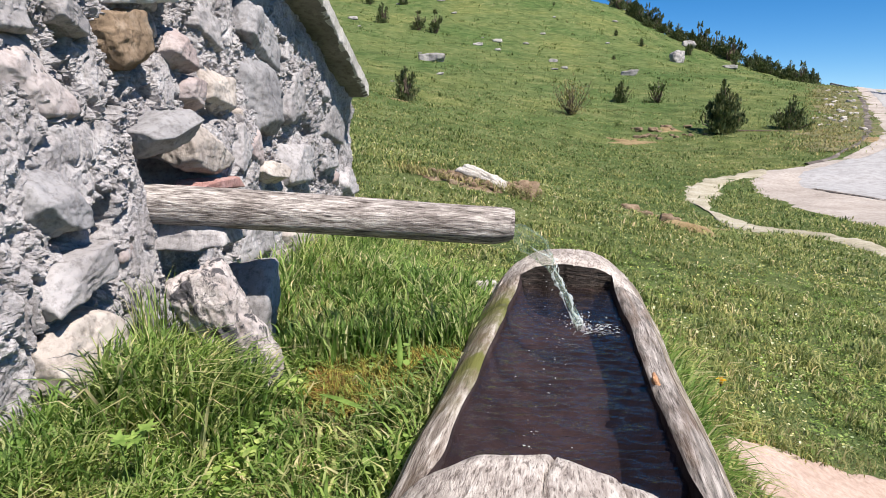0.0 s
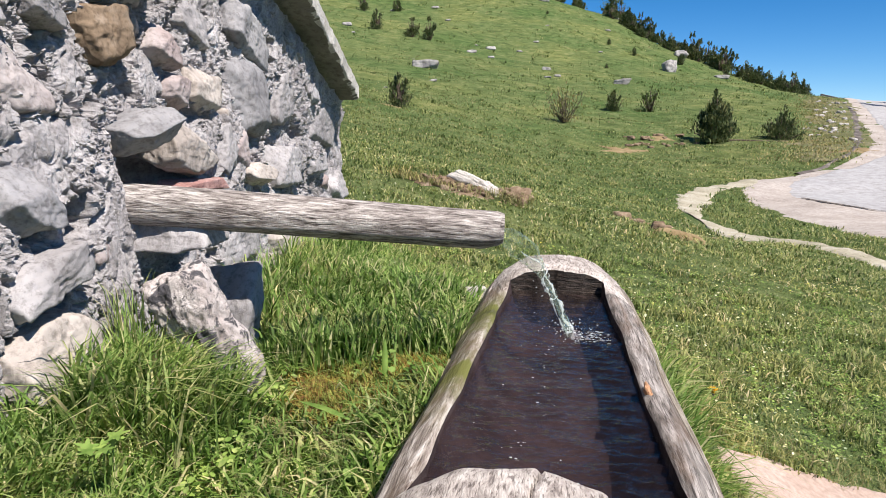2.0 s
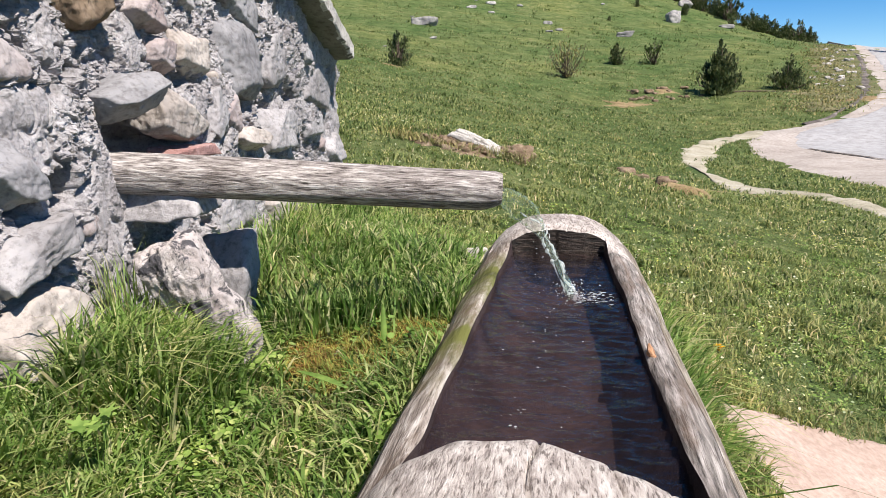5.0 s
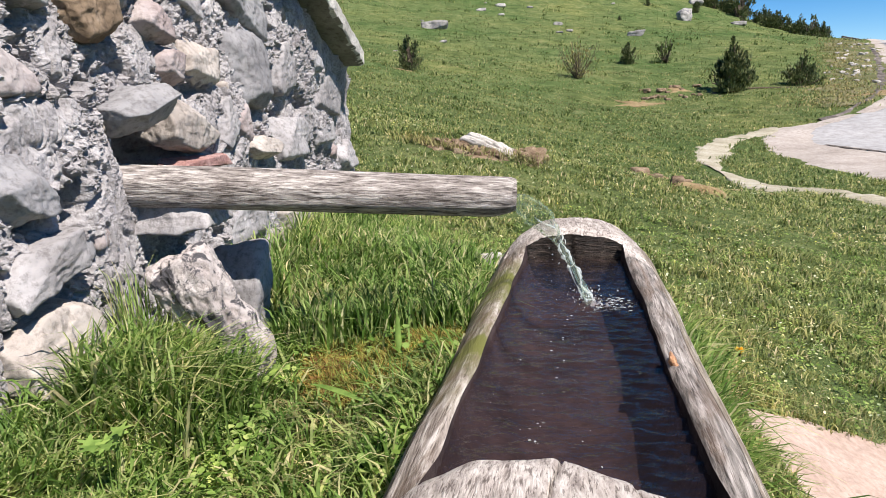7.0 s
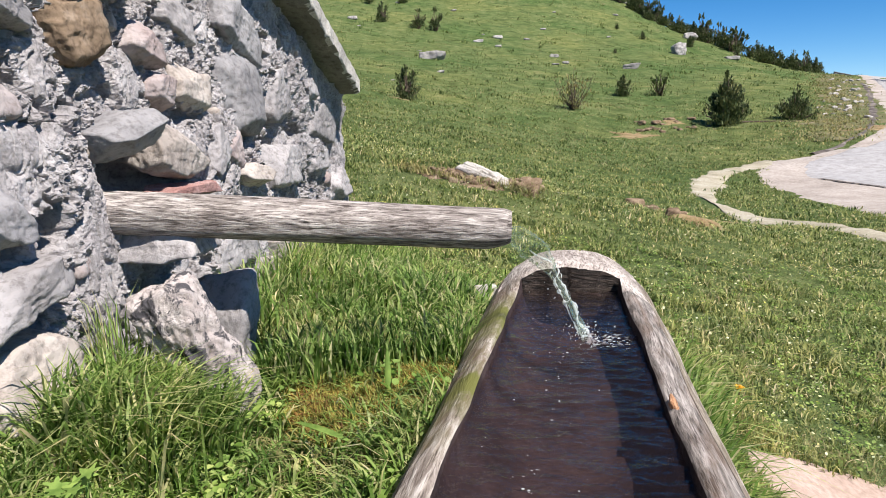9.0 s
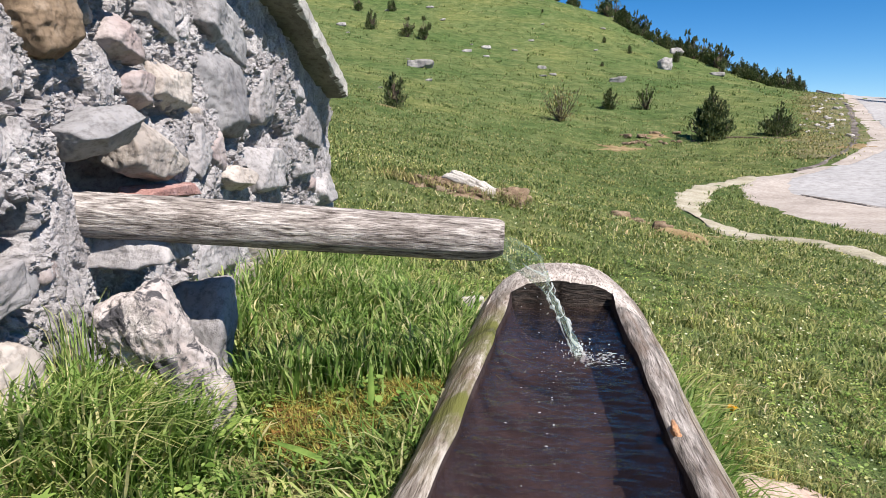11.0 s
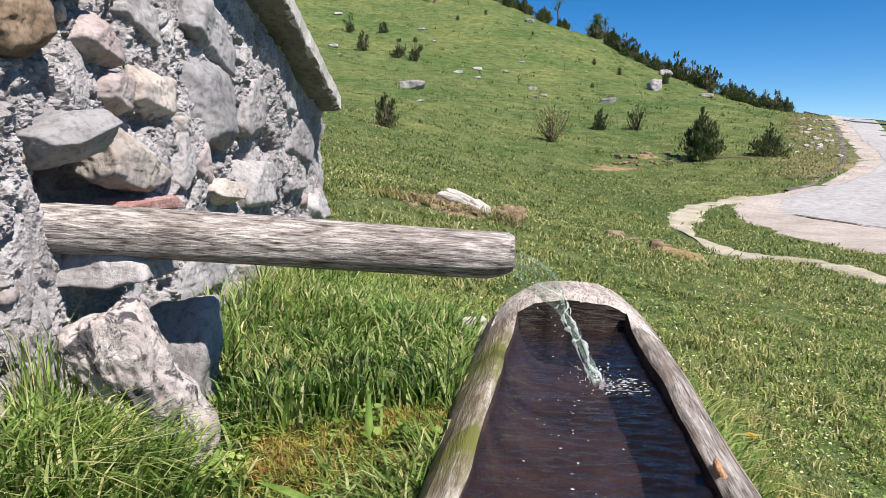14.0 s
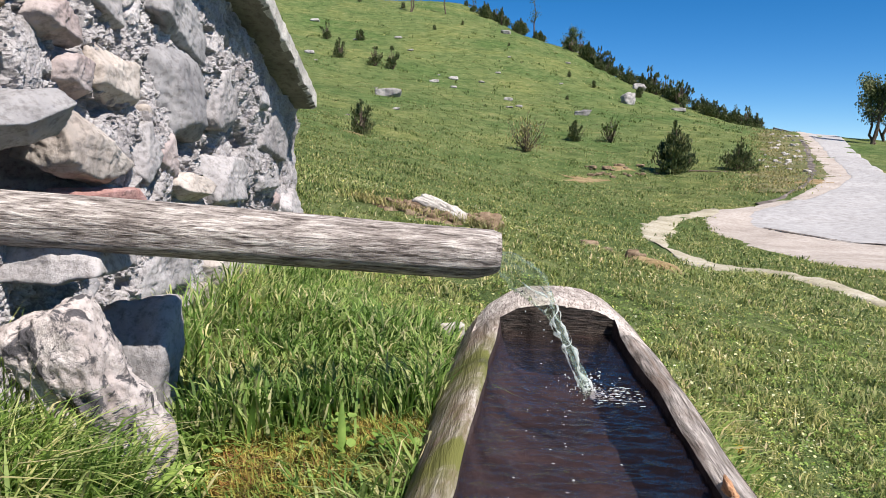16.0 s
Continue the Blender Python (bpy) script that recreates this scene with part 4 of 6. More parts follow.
    for near in (True, False):
        idx = [i for i, v in enumerate(vs) if (v <= T_IN0 + 0.001 if near else v >= T_IN1 - 0.001)]
        rows = []
        for i in idx:
            v = vs[i]
            L, Rr = sk[i, 0], sk[i, -1]
            R = trough_radius(v)
            a0 = math.asin((RIM_Z - T_MID) / R)
            ang = np.linspace(math.pi - a0, a0, CN)
            q = np.stack([R * np.cos(ang), np.full(CN, v * 0.35), R * np.sin(ang)], 1)
            r = R + 0.006 * fbm(q * 6, 3, 0.5, 2) + 0.0012 * fbm(q * np.array((46, 3, 46)), 2, 0.5, 6)
            inside = T_IN0 - v if near else v - T_IN1
            for ca, wide, deep in ((1.62, 0.007, 0.010), (1.3, 0.008, 0.012), (1.08, 0.007, 0.009)) if near else ((1.45, 0.006, 0.006),):
                r = r - deep * np.exp(-((ang - ca - 0.02 * math.sin(v * 30 + ca * 9)) / wide) ** 2)
            r = r - 0.012 * max(0.0, 1 - max(inside, 0) / 0.03) ** 2 + 0.006 * fbm(np.c_[ang * 2.5, np.zeros(CN), np.zeros(CN)], 2, 0.5, 40) * max(0.0, 1 - max(inside, 0) / 0.12)
            flat = 0.985 if near else 0.99
            rows.append(np.stack([r * np.cos(ang), np.full(CN, v) + (0.012 * fbm(np.c_[ang * 3, np.ones(CN), np.zeros(CN)], 3, 0.6, 44) * np.sin(np.linspace(0, math.pi, CN)) if inside < 0.02 else 0.0), T_MID + r * np.sin(ang) * flat], 1))
            if near:
                lift = np.sin(np.linspace(0, math.pi, CN)) ** 0.5
                rows[-1][:, 2] -= 0.14 * rows[-1][:, 0] * lift
            rows[-1][0], rows[-1][-1] = L, Rr
        rows = np.array(rows)
        part("end_cap", mesh_of("end_cap", rows.reshape(-1, 3), grid_faces(len(idx), CN)), TROUGH_WOOD, trough, "bleached rounded end of the log")
        lip = rows[-1] if near else rows[0]
        low = lip.copy()
        low[:, 2] = 0.3
        low[:, 0] = np.clip(low[:, 0], -0.2, 0.2)
        mid_row = lip.copy()
        mid_row[:, 2] = lip[:, 2] * 0.85 + 0.3 * 0.15
        wallv = np.vstack([lip, mid_row, low])
        f = grid_faces(3, CN)
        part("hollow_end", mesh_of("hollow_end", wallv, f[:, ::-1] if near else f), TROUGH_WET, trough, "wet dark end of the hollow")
        rim_ring = np.vstack([sk[0 if near else -1][::1], rows[0 if near else -1][::-1][1:-1]])
        c = rim_ring.mean(0)
        v = np.vstack([rim_ring, c])
        k = len(rim_ring)
        f = [(i, (i + 1) % k, k) if near else ((i + 1) % k, i, k) for i in range(k)]
        part("cut_face", mesh_of("cut_face", v, f, False), TROUGH_WOOD, trough, "sawn end grain")
    # the splintered orange knot on one rim
    me = stone_mesh(77, (0.008, 0.022, 0.014), 5, 6, 12, 0.08, 0.05)
    part("knot", me, ORANGE_WOOD, trough, "fresh orange splinter on the rim", pose(0.176, 0.79, 0.54))
    return lead


TROUGH_AT = build_trough()


def build_water():
    """Rippled surface with rings round the place where the stream falls in."""
    us, vs = np.linspace(-0.2, 0.2, 130), np.linspace(T_IN0 - 0.004, T_IN1 + 0.004, 420)
    u, v = np.meshgrid(us, vs)
    fall = np.array((0.04, 1.215))
    d = np.hypot(u - fall[0], v - fall[1])
    h = 0.0022 * np.sin(d * 150 + 3 * fbm(np.stack([u * 9, v * 9, u * 0], -1), 2, 0.5, 57)) * np.exp(-d * 11) + 0.006 * np.exp(-(d / 0.025) ** 2)
    q = np.stack([u * 26 + 1.2 * v, v * 60, np.zeros_like(u)], -1)
    near = np.exp(-((u - 0.09) / 0.06) ** 2 - ((v - 1.235) / 0.05) ** 2)
    h = h + 0.0036 * fbm(q, 2, 0.5, 51) * (0.45 + 0.55 * np.clip(1.6 - v, 0, 1)) + 0.003 * fbm(q * 1.6, 3, 0.6, 53) * np.exp(-d * 9)
    h = h + 0.005 * near * fbm(np.stack([u * 60, v * 75, u * 0], -1), 3, 0.6, 54)
    pts = np.stack([u, v, WATER_Z + h], -1).reshape(-1, 3)
    thing("water", mesh_of("water", pts, grid_faces(len(vs), len(us))), WATER, "dark rippling water filling the log trough", "water", kind="structure", m=TROUGH_AT)


build_water()


# ---- the spout ----
def build_spout():
    a, b = np.array((-0.98, 2.02, 0.846)), np.array((0.197, 2.0, 0.772))
    axis = b - a
    length = np.linalg.norm(axis)
    e1 = axis / length
    e2 = np.cross((0, 0, 1), e1)
    e2 = e2 / np.linalg.norm(e2)
    e3 = np.cross(e1, e2)
    m = Matrix(((e1[0], e2[0], e3[0], a[0]), (e1[1], e2[1], e3[1], a[1]), (e1[2], e2[2], e3[2], a[2]), (0, 0, 0, 1)))
    spout = thing("wooden_spout", None, None, "weathered round log spout pouring spring water", "water spout", m=m)
    k = 48
    ang = np.linspace(0, 2 * math.pi, k, endpoint=False)
    xs = np.linspace(0, length, 90)
    rows = []
    for x in xs:
        r = 0.053 - 0.006 * x / length
        q = np.stack([np.full(k, x * 0.8), np.cos(ang) * r * 20, np.sin(ang) * r * 20], 1)
        rr = r + 0.0035 * fbm(q * 1.2, 3, 0.5, 61) + 0.0014 * fbm(q * np.array((2, 4, 4)), 3, 0.6, 62)
        rr = rr - 0.005 * max(0, 1 - (length - x) / 0.018) ** 2
        y, z = rr * np.cos(ang), rr * np.sin(ang)
        # the lower lip is undercut near the mouth
        cut = np.clip((x - (length - 0.05)) / 0.05, 0, 1)
        z = np.where(z < 0, z * (1 - 0.28 * cut), z)
        rows.append(np.stack([np.full(k, x), y, z], 1))
    rows = np.array(rows)
    part("log", mesh_of("spout_log", rows.reshape(-1, 3), grid_faces(len(xs), k, True)[:, ::-1]), SPOUT_WOOD, spout)
    last = rows[-1]
    hole_c = np.array((length, -0.006, -0.014))
    ring = np.stack([np.full(k, length + 0.001), hole_c[1] + 0.021 * np.cos(ang), hole_c[2] + 0.017 * np.sin(ang)], 1)
    deep = ring - np.array((0.09, 0, 0))
    v = np.vstack([last, ring])
    mouth = part("mouth", mesh_of("mouth", v, grid_faces(2, k, True)[:, ::-1], False), SPOUT_WOOD, spout, "worn sawn mouth")
    v = np.vstack([ring, deep, deep.mean(0)[None]])
    f = grid_faces(2, k, True)[:, ::-1].tolist() + [(k + (i + 1) % k, k + i, 2 * k) for i in range(k)]
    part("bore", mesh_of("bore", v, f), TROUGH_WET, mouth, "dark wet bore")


build_spout()


def build_stream():
    """The falling water: a broad clear sheet at the mouth that twists together into a braided cord."""
    p0, p1 = np.array((0.176, 1.985, 0.766)), np.array((0.365, 1.93, WATER_Z - 0.006))

    def middle(f):
        f = np.asarray(f, float)
        return np.stack([p0[0] + (p1[0] - p0[0]) * f ** 0.72, p0[1] + (p1[1] - p0[1]) * f, p0[2] + (p1[2] - p0[2]) * (0.34 * f + 0.66 * f ** 1.7)], -1)

    n, k = 150, 40
    rows = []
    ang = np.linspace(0, 2 * math.pi, k, endpoint=False)
    for i in range(n):
        f = i / (n - 1)
        c = middle(f)
        d = middle(min(f + 0.01, 1)) - middle(max(f - 0.01, 0))
        d = d / np.linalg.norm(d)
        across = np.cross(d, (0, 1, 0))
        side = np.cross(d, across)
        wide = 0.018 + 0.024 * math.exp(-((f - 0.3) / 0.2) ** 2) - 0.009 * min(1.0, max(0.0, f - 0.4) / 0.2)
        thin = 0.010 * (1 - f) + 0.0055 * f
        turn = 0.35 + 2.6 * f ** 1.5
        q = np.stack([np.cos(ang) * 1.5, np.sin(ang) * 1.5, np.full(k, f * 9)], 1)
        r = 1 + (0.22 + 0.3 * f) * fbm(q, 4, 0.62, 71)
        a = wide * np.cos(ang) * r
        b = thin * np.sin(ang) * r
        rows.append(c + np.outer(a * math.cos(turn) - b * math.sin(turn), across) + np.outer(a * math.sin(turn) + b * math.cos(turn), side))
    me = mesh_of("stream", np.array(rows).reshape(-1, 3), grid_faces(n, k, True).tolist() + [list(range(k))[::-1], [(n - 1) * k + i for i in range(k)]])
    stream = thing("water_stream", me, STREAM, "clear spring water falling from the wooden spout", "water")
    # strands that twist round the edges of the sheet and one that leaves it
    for j, (ph, amp, rad, f0, f1) in enumerate(((-1.2, 0.038, 0.0027, 0.3, 1.0), (1.5, 0.036, 0.0025, 0.36, 0.98), (4.3, 0.018, 0.002, 0.42, 1.0), (5.4, 0.032, 0.0018, 0.5, 0.97))):
        m = 90
        g = np.linspace(f0, f1, m)
        c = middle(g)
        w = amp * (1.2 - 0.75 * g)
        wob = 1.6 * vnoise(np.stack([g * 9, g * 0 + j, g * 0], 1), 31 + j)
        c[:, 1] += w * np.cos(ph + g * (2.5 + 1.4 * j) + wob)
        c[:, 0] += 0.7 * w * np.sin(ph + g * (2.5 + 1.4 * j) + wob)
        rr = rad * np.clip(0.9 + 1.5 * vnoise(np.stack([g * 46, g * 0 + j, g * 0], 1), 37 + j), 0.12, 2.4)
        a = np.linspace(0, 2 * math.pi, 8, endpoint=False)
        tube = c[:, None] + rr[:, None, None] * np.stack([np.cos(a) * 0.9, np.sin(a), np.cos(a) * 0.3], 1)[None]
        part("strand", mesh_of("strand", tube.reshape(-1, 3), grid_faces(m, 8, True)), STRAND, stream, "bright twisted strand of water")
    # drops: round the fall, as bright ripple streaks on the churned water beside it, and floating bubbles
    rng = np.random.RandomState(3)
    d, f = cube_sphere(3)
    v, faces = [], []
    for i in range(330):
        far = abs(rng.normal()) * 0.045
        a = rng.uniform(0, 6.28)
        z = WATER_Z + abs(rng.normal()) * 0.016 * math.exp(-far * 8)
        r = rng.uniform(0.0006, 0.002)
        c = np.array((p1[0] + math.cos(a) * far * 0.9, p1[1] + math.sin(a) * far, z + r * 0.5))
        flat, long = rng.uniform(0.6, 1.4), 1.0
        if i > 280:
            vv, uu = rng.uniform(0.35, 1.15), rng.normal() * 0.05 - 0.02
            c[:2] = TO + TD * vv + TN * uu
            c[2], flat, r = WATER_Z + 0.001, 0.35, r * 1.1
        elif i > 130:
            # long flat white drops stand in for the bright streaks on the ripples
            uu, vv = 0.04 + abs(rng.normal()) * 0.055, 1.225 + rng.normal() * 0.028
            c[:2] = TO + TD * vv + TN * uu
            c[2], flat, long = WATER_Z + 0.001, 0.3, 2.6
        elif i > 112:
            g = rng.uniform(0.4, 0.9)
            c = middle(g) + np.array((rng.uniform(-0.07, 0.01), rng.normal() * 0.01, rng.normal() * 0.015))
        if abs((c[:2] - TO) @ TN) > 0.14:
            continue
        faces += [[q + len(v) for q in g] for g in f]
        v += list(c + (d + 0.5 * rng.normal(size=3) * (d @ rng.normal(size=3))[:, None] * 0.4) * r * np.array((rng.uniform(0.6, 1.6) * long, 1, flat)))
    tagged(thing("splash_drops", mesh_of("drops", v, faces), FOAM), "small splash drops and painted bright ripple streaks where the stream meets the water", "water", kind="stuff")


build_stream()

# ---- boulders by the wall ----
def boulder(x, y, z, half, seed, rx, ry, rz, material, label, n=22, facets=12, rough=0.06, fine=0.035):
    me = stone_mesh(seed, half, n, facets, 12, rough, fine)
    return thing("boulder", me, material, label, "rock", "boulders under the spout", m=pose(x, y, z, rx, ry, rz))


boulder(-0.525, 1.88, 0.515, (0.092, 0.11, 0.24), 45, 18, -24, 8, BOULDER, "weathered pale boulder standing in the grass under the spout", 40, 14, 0.07, 0.06)
boulder(-0.55, 2.16, 0.47, (0.1, 0.09, 0.2), 42, 0, 0, -6, LIMESTONE, "grey stone block in the shade under the spout")

# ---- a white plastered patch high on the wall ----
def build_plaster():
    us, zs = np.linspace(1.93, 2.2, 28), np.linspace(0, 1, 24)
    u, w = np.meshgrid(us, zs)
    low = 1.325 + 0.05 * (u - 1.93) / 0.27 + 0.012 * fbm(np.stack([u * 20, u * 0, u * 0], -1), 3, 0.6, 5)
    z = low + (1.75 - low) * w
    pts = np.array([[tuple(wall_point(a, b, 0.06 + 0.004 * math.sin(a * 40))) for a, b in zip(ra, rb)] for ra, rb in zip(u, z)])
    back = np.array([[tuple(wall_point(a, b, -0.05)) for a, b in zip(ra, rb)] for ra, rb in zip(u, z)])
    n, m = u.shape
    v = np.concatenate([pts.reshape(-1, 3), back.reshape(-1, 3)])
    f = grid_faces(n, m).tolist()
    k = n * m
    f += [[i, i + k, i + 1 + k, i + 1] for i in range(m - 1)]
    f += [[i * m, (i + 1) * m, (i + 1) * m + k, i * m + k] for i in range(n - 1)]
    f += [[i * m + m - 1, i * m + m - 1 + k, (i + 1) * m + m - 1 + k, (i + 1) * m + m - 1] for i in range(n - 1)]
    part("plaster_patch", mesh_of("plaster", v, f), PLASTER, wall, "white painted plaster patch")


build_plaster()


# ---- rubble between the larger stones ----
def build_rubble():
    rng = np.random.RandomState(9)
    kinds = [LIMESTONE, BLUE_STONE, PINK_STONE, CREAM_STONE]
    pool = {}
    taken = [(2.2, 0.88, 0.2)]
    for ob in wall.children:
        taken.append((ob.location.y, ob.location.z, 0.75 * max(ob.dimensions.y, ob.dimensions.z) / 2))
    count = 0
    for _ in range(1500):
        s, z = rng.uniform(1.3, 4.15), rng.uniform(0.42, 1.75)
        r = rng.uniform(0.022, 0.075)
        if z > slab_under(s) - 0.1 or any(math.hypot(s - a, z - b) < c + r * 0.85 for a, b, c in taken):
            continue
        taken.append((s, z, r))
        key = (int(rng.randint(14)), int(rng.randint(4)))
        if key not in pool:
            pool[key] = stone_mesh(200 + key[0], (0.8, 1.2, 1.0), 10, 9, 44, 0.05, 0.05, ((1, 0, 0.1, 0.72), (0.6, 0, -0.8, 0.78)))
            pool[key].materials.append(kinds[key[1]])
        m = Matrix.Translation(wall_point(s, z, rng.uniform(-0.62, -0.32) * r)) @ pose(0, 0, 0, rng.uniform(-40, 40), rng.uniform(-15, 15), -6 + rng.uniform(-20, 20)) @ Matrix.Diagonal((r, r, r, 1))
        ob = new("stone", pool[key])
        ob.parent, ob.matrix_basis = wall, m
        count += 1
        if count > 44:
            break


build_rubble()

# ---- vegetation helpers ----
def tri_mesh(name, verts, tris):
    """A mesh of triangles, made fast."""
    me = bpy.data.meshes.new(name)
    verts, tris = np.asarray(verts, np.float32), np.asarray(tris, np.int32)
    me.vertices.add(len(verts))
    me.vertices.foreach_set("co", verts.ravel())
    me.loops.add(tris.size)
    me.loops.foreach_set("vertex_index", tris.ravel())
    me.polygons.add(len(tris))
    me.polygons.foreach_set("loop_start", np.arange(0, tris.size, 3, dtype=np.int32))
    me.polygons.foreach_set("use_smooth", np.ones(len(tris), bool))
    me.update(calc_edges=True)
    return me


def blade_arrays(base, height, width, lean, az, rng, fine=False):
    """Bent tapering blades: base (n,3), lean the sideways reach in heights, az the way of the lean. fine: with one more joint and a hanging tip."""
    n = len(base)
    out = np.stack([np.cos(az), np.sin(az), np.zeros(n)], 1)
    turn = az + math.pi / 2 + rng.uniform(-0.7, 0.7, n)
    side = np.stack([np.cos(turn), np.sin(turn), np.zeros(n)], 1) * (width / 2)[:, None]
    up = np.array((0, 0, 1.0))[None]
    k = np.arange(n)[:, None]
    tip = base + out * (lean * height)[:, None] + up * (height * (1.0 - 0.25 * np.minimum(lean, 2.0)))[:, None]
    if not fine:
        mid = base + out * (lean * height * 0.3)[:, None] + up * (height * 0.6)[:, None]
        v = np.stack([base - side, base + side, mid - side * 0.85, mid + side * 0.85, tip], 1).reshape(-1, 3)
        t = np.concatenate([5 * k + np.array([q]) for q in ((0, 1, 3), (0, 3, 2), (2, 3, 4))], 1).reshape(-1, 3)
        return v, t
    hang = np.clip(lean - 0.5, 0, 1.2)
    low = base + out * (lean * height * 0.16)[:, None] + up * (height * 0.5)[:, None]
    high = base + out * (lean * height * 0.55)[:, None] + up * (height * (0.88 - 0.1 * hang))[:, None]
    tip = base + out * (lean * height * 1.05)[:, None] + up * (height * (1.0 - 0.42 * hang))[:, None]
    v = np.stack([base - side * 0.7, base + side * 0.7, low - side, low + side, high - side * 0.75, high + side * 0.75, tip], 1).reshape(-1, 3)
    t = np.concatenate([7 * k + np.array([q]) for q in ((0, 1, 3), (0, 3, 2), (2, 3, 5), (2, 5, 4), (4, 5, 6))], 1).reshape(-1, 3)
    return v, t


ROAD_X = np.array(ROAD_LEFT[1:10])[::-1]
PATH_MID = (ribbon(PATH_A, PATH_B, 120, 3)[:, 1])


def bare(x, y, soft):
    """Where nothing grows: wall, trough, boulders, sand, path and road."""
    q = np.stack([x, y], 1)
    u, v = (q - TO) @ TN, (q - TO) @ TD
    no = (np.abs(u) < 0.235) & (v > -0.02) & (v < T_LEN + 0.01)
    no |= (x < -0.735 + 0.111 * (y - 1.668)) & (y < WALL_END + 0.03)
    no |= np.hypot((x + 0.53) / 0.1, (y - 1.9) / 0.1) < 1
    no |= np.hypot((x + 0.55) / 0.1, (y - 2.17) / 0.1) < 1
    e = soft * 0.05
    no |= (x > 0.865 + e) & (y < 2.38 + 0.07 * (x - 1) + e) & (y > -2)
    for cx, cy, rx, ry in ((0.25, 7.33, 0.75, 0.24), (4.2, 11.5, 0.6, 1.5), (3.55, 13.2, 0.35, 0.7), (3.7, 12.5, 0.35, 0.4), (2.0, 9.6, 0.22, 0.3)):
        no |= np.hypot((x - cx) / rx, (y - cy) / ry) < 1 + 0.5 * soft
    near = np.full(len(x), 9.0)
    for c in PATH_MID[::2]:
        near = np.minimum(near, np.hypot(x - c[0], y - c[1]) / (0.12 + 0.0105 * c[1]))
    no |= near < 1 + soft * 0.25
    no |= (x > np.interp(y, ROAD_X[:, 1], ROAD_X[:, 0], left=6.9) + soft * 0.15) & (y > 2)
    return no


def scatter(n, r0, r1, a0, a1, rng):
    """Points strewn ever thinner outwards from the spring."""
    r = np.exp(rng.uniform(math.log(r0), math.log(r1), n))
    a = np.radians(rng.uniform(a0, a1, n))
    x, y = r * np.cos(a), 0.1 + r * np.sin(a)
    keep = ~bare(x, y, fbm(np.c_[x * 3, y * 3, x * 0], 3, 0.6, 77))
    return x[keep], y[keep], r[keep]


def build_meadow():
    rng = np.random.RandomState(21)
    x, y, r = scatter(330000, 1.15, 48, 46, 122, rng)
    thick = fbm(np.c_[x * 9, y * 9, x * 0], 2, 0.5, 36)
    keep = (thick > -0.35) | (r > 7) | (rng.uniform(size=len(x)) < 0.4)
    keep &= (np.hypot((x + 0.14) / 0.22, (y - 1.99) / 0.3) > 1) | (rng.uniform(size=len(x)) < 0.2)
    x, y, r, thick = x[keep], y[keep], r[keep], thick[keep]
    n = len(x)
    base = np.c_[x, y, ground_z(x, y) - 0.004]
    grow = np.minimum((np.maximum(r, 2.6) / 2.6) ** 0.4, 2.0) * np.where(r > 2.6, np.clip(1.3 - r / 9, 0.62, 1), 1)
    tuft = np.clip(1 + 0.75 * fbm(np.c_[x * 3.4, y * 3.4, x * 0], 3, 0.55, 33) + 0.5 * thick, 0.3, 2.6)
    left = np.clip((0.1 - x) / 0.5, 0, 1) * (y < 3.2)
    h = rng.uniform(0.022, 0.055, n) * grow * tuft * (1 + 0.3 * left) * np.where(np.hypot((x + 0.14) / 0.22, (y - 1.99) / 0.3) < 1, 0.75, 1.0)
    w = rng.uniform(0.0028, 0.0068, n) * np.minimum((np.maximum(r, 2.6) / 2.6) ** 0.72, 7)
    v, t = blade_arrays(base, h, w, rng.uniform(0.2, 1.3, n) * np.clip(0.6 + r / 6, 1, 1.9), rng.uniform(0, 6.28, n), rng)
    thing("meadow_grass", tri_mesh("meadow_grass", v, t), LAWN, "short green meadow grass covering the slope", "grass", kind="stuff")
    x, y, r = scatter(34000, 22, 165, 62, 100, rng)
    n = len(x)
    base = np.c_[x, y, ground_z(x, y) - 0.02]
    tuft = 1 + 0.5 * fbm(np.c_[x * 0.35, y * 0.35, x * 0], 3, 0.5, 35)
    v, t = blade_arrays(base, rng.uniform(0.04, 0.14, n) * tuft * (r / 50) ** 0.4, rng.uniform(0.02, 0.05, n) * (r / 40) ** 0.8, rng.uniform(0.3, 1.5, n), rng.uniform(0, 6.28, n), rng)
    thing("hill_grass", tri_mesh("hill_grass", v, t), HILL_GRASS, "tufted olive-green grass on the hillside", "grass", kind="stuff")
    x, y, r = scatter(2600, 7, 120, 58, 108, rng)
    n = len(x)
    m = 16
    size = rng.uniform(0.5, 1.3, n) * (r / 30) ** 0.55
    cx, cy = np.repeat(x, m) + rng.normal(size=n * m) * 0.12 * np.repeat(size, m), np.repeat(y, m) + rng.normal(size=n * m) * 0.12 * np.repeat(size, m)
    v, t = blade_arrays(np.c_[cx, cy, ground_z(cx, cy) - 0.01], rng.uniform(0.06, 0.2, n * m) * np.repeat(size, m), rng.uniform(0.016, 0.035, n * m) * np.repeat(size, m), rng.uniform(0.3, 1.6, n * m), rng.uniform(0, 6.28, n * m), rng)
    thing("hill_tussocks", tri_mesh("hill_tussocks", v, t), TUSSOCK, "mixed light and dark tussocks on the hillside", "grass", kind="stuff")
    # taller tufts by the wall and round the trough
    bases, hs, ws, leans, azs = [], [], [], [], []

    def clump(cx, cy, spread, count, h0, h1, w0, w1, lean0, lean1, az=None, jitter=3.14, damp=False):
        px, py = cx + rng.normal(size=count) * spread, cy + rng.normal(size=count) * spread
        ok = ~bare(px, py, np.zeros(count))
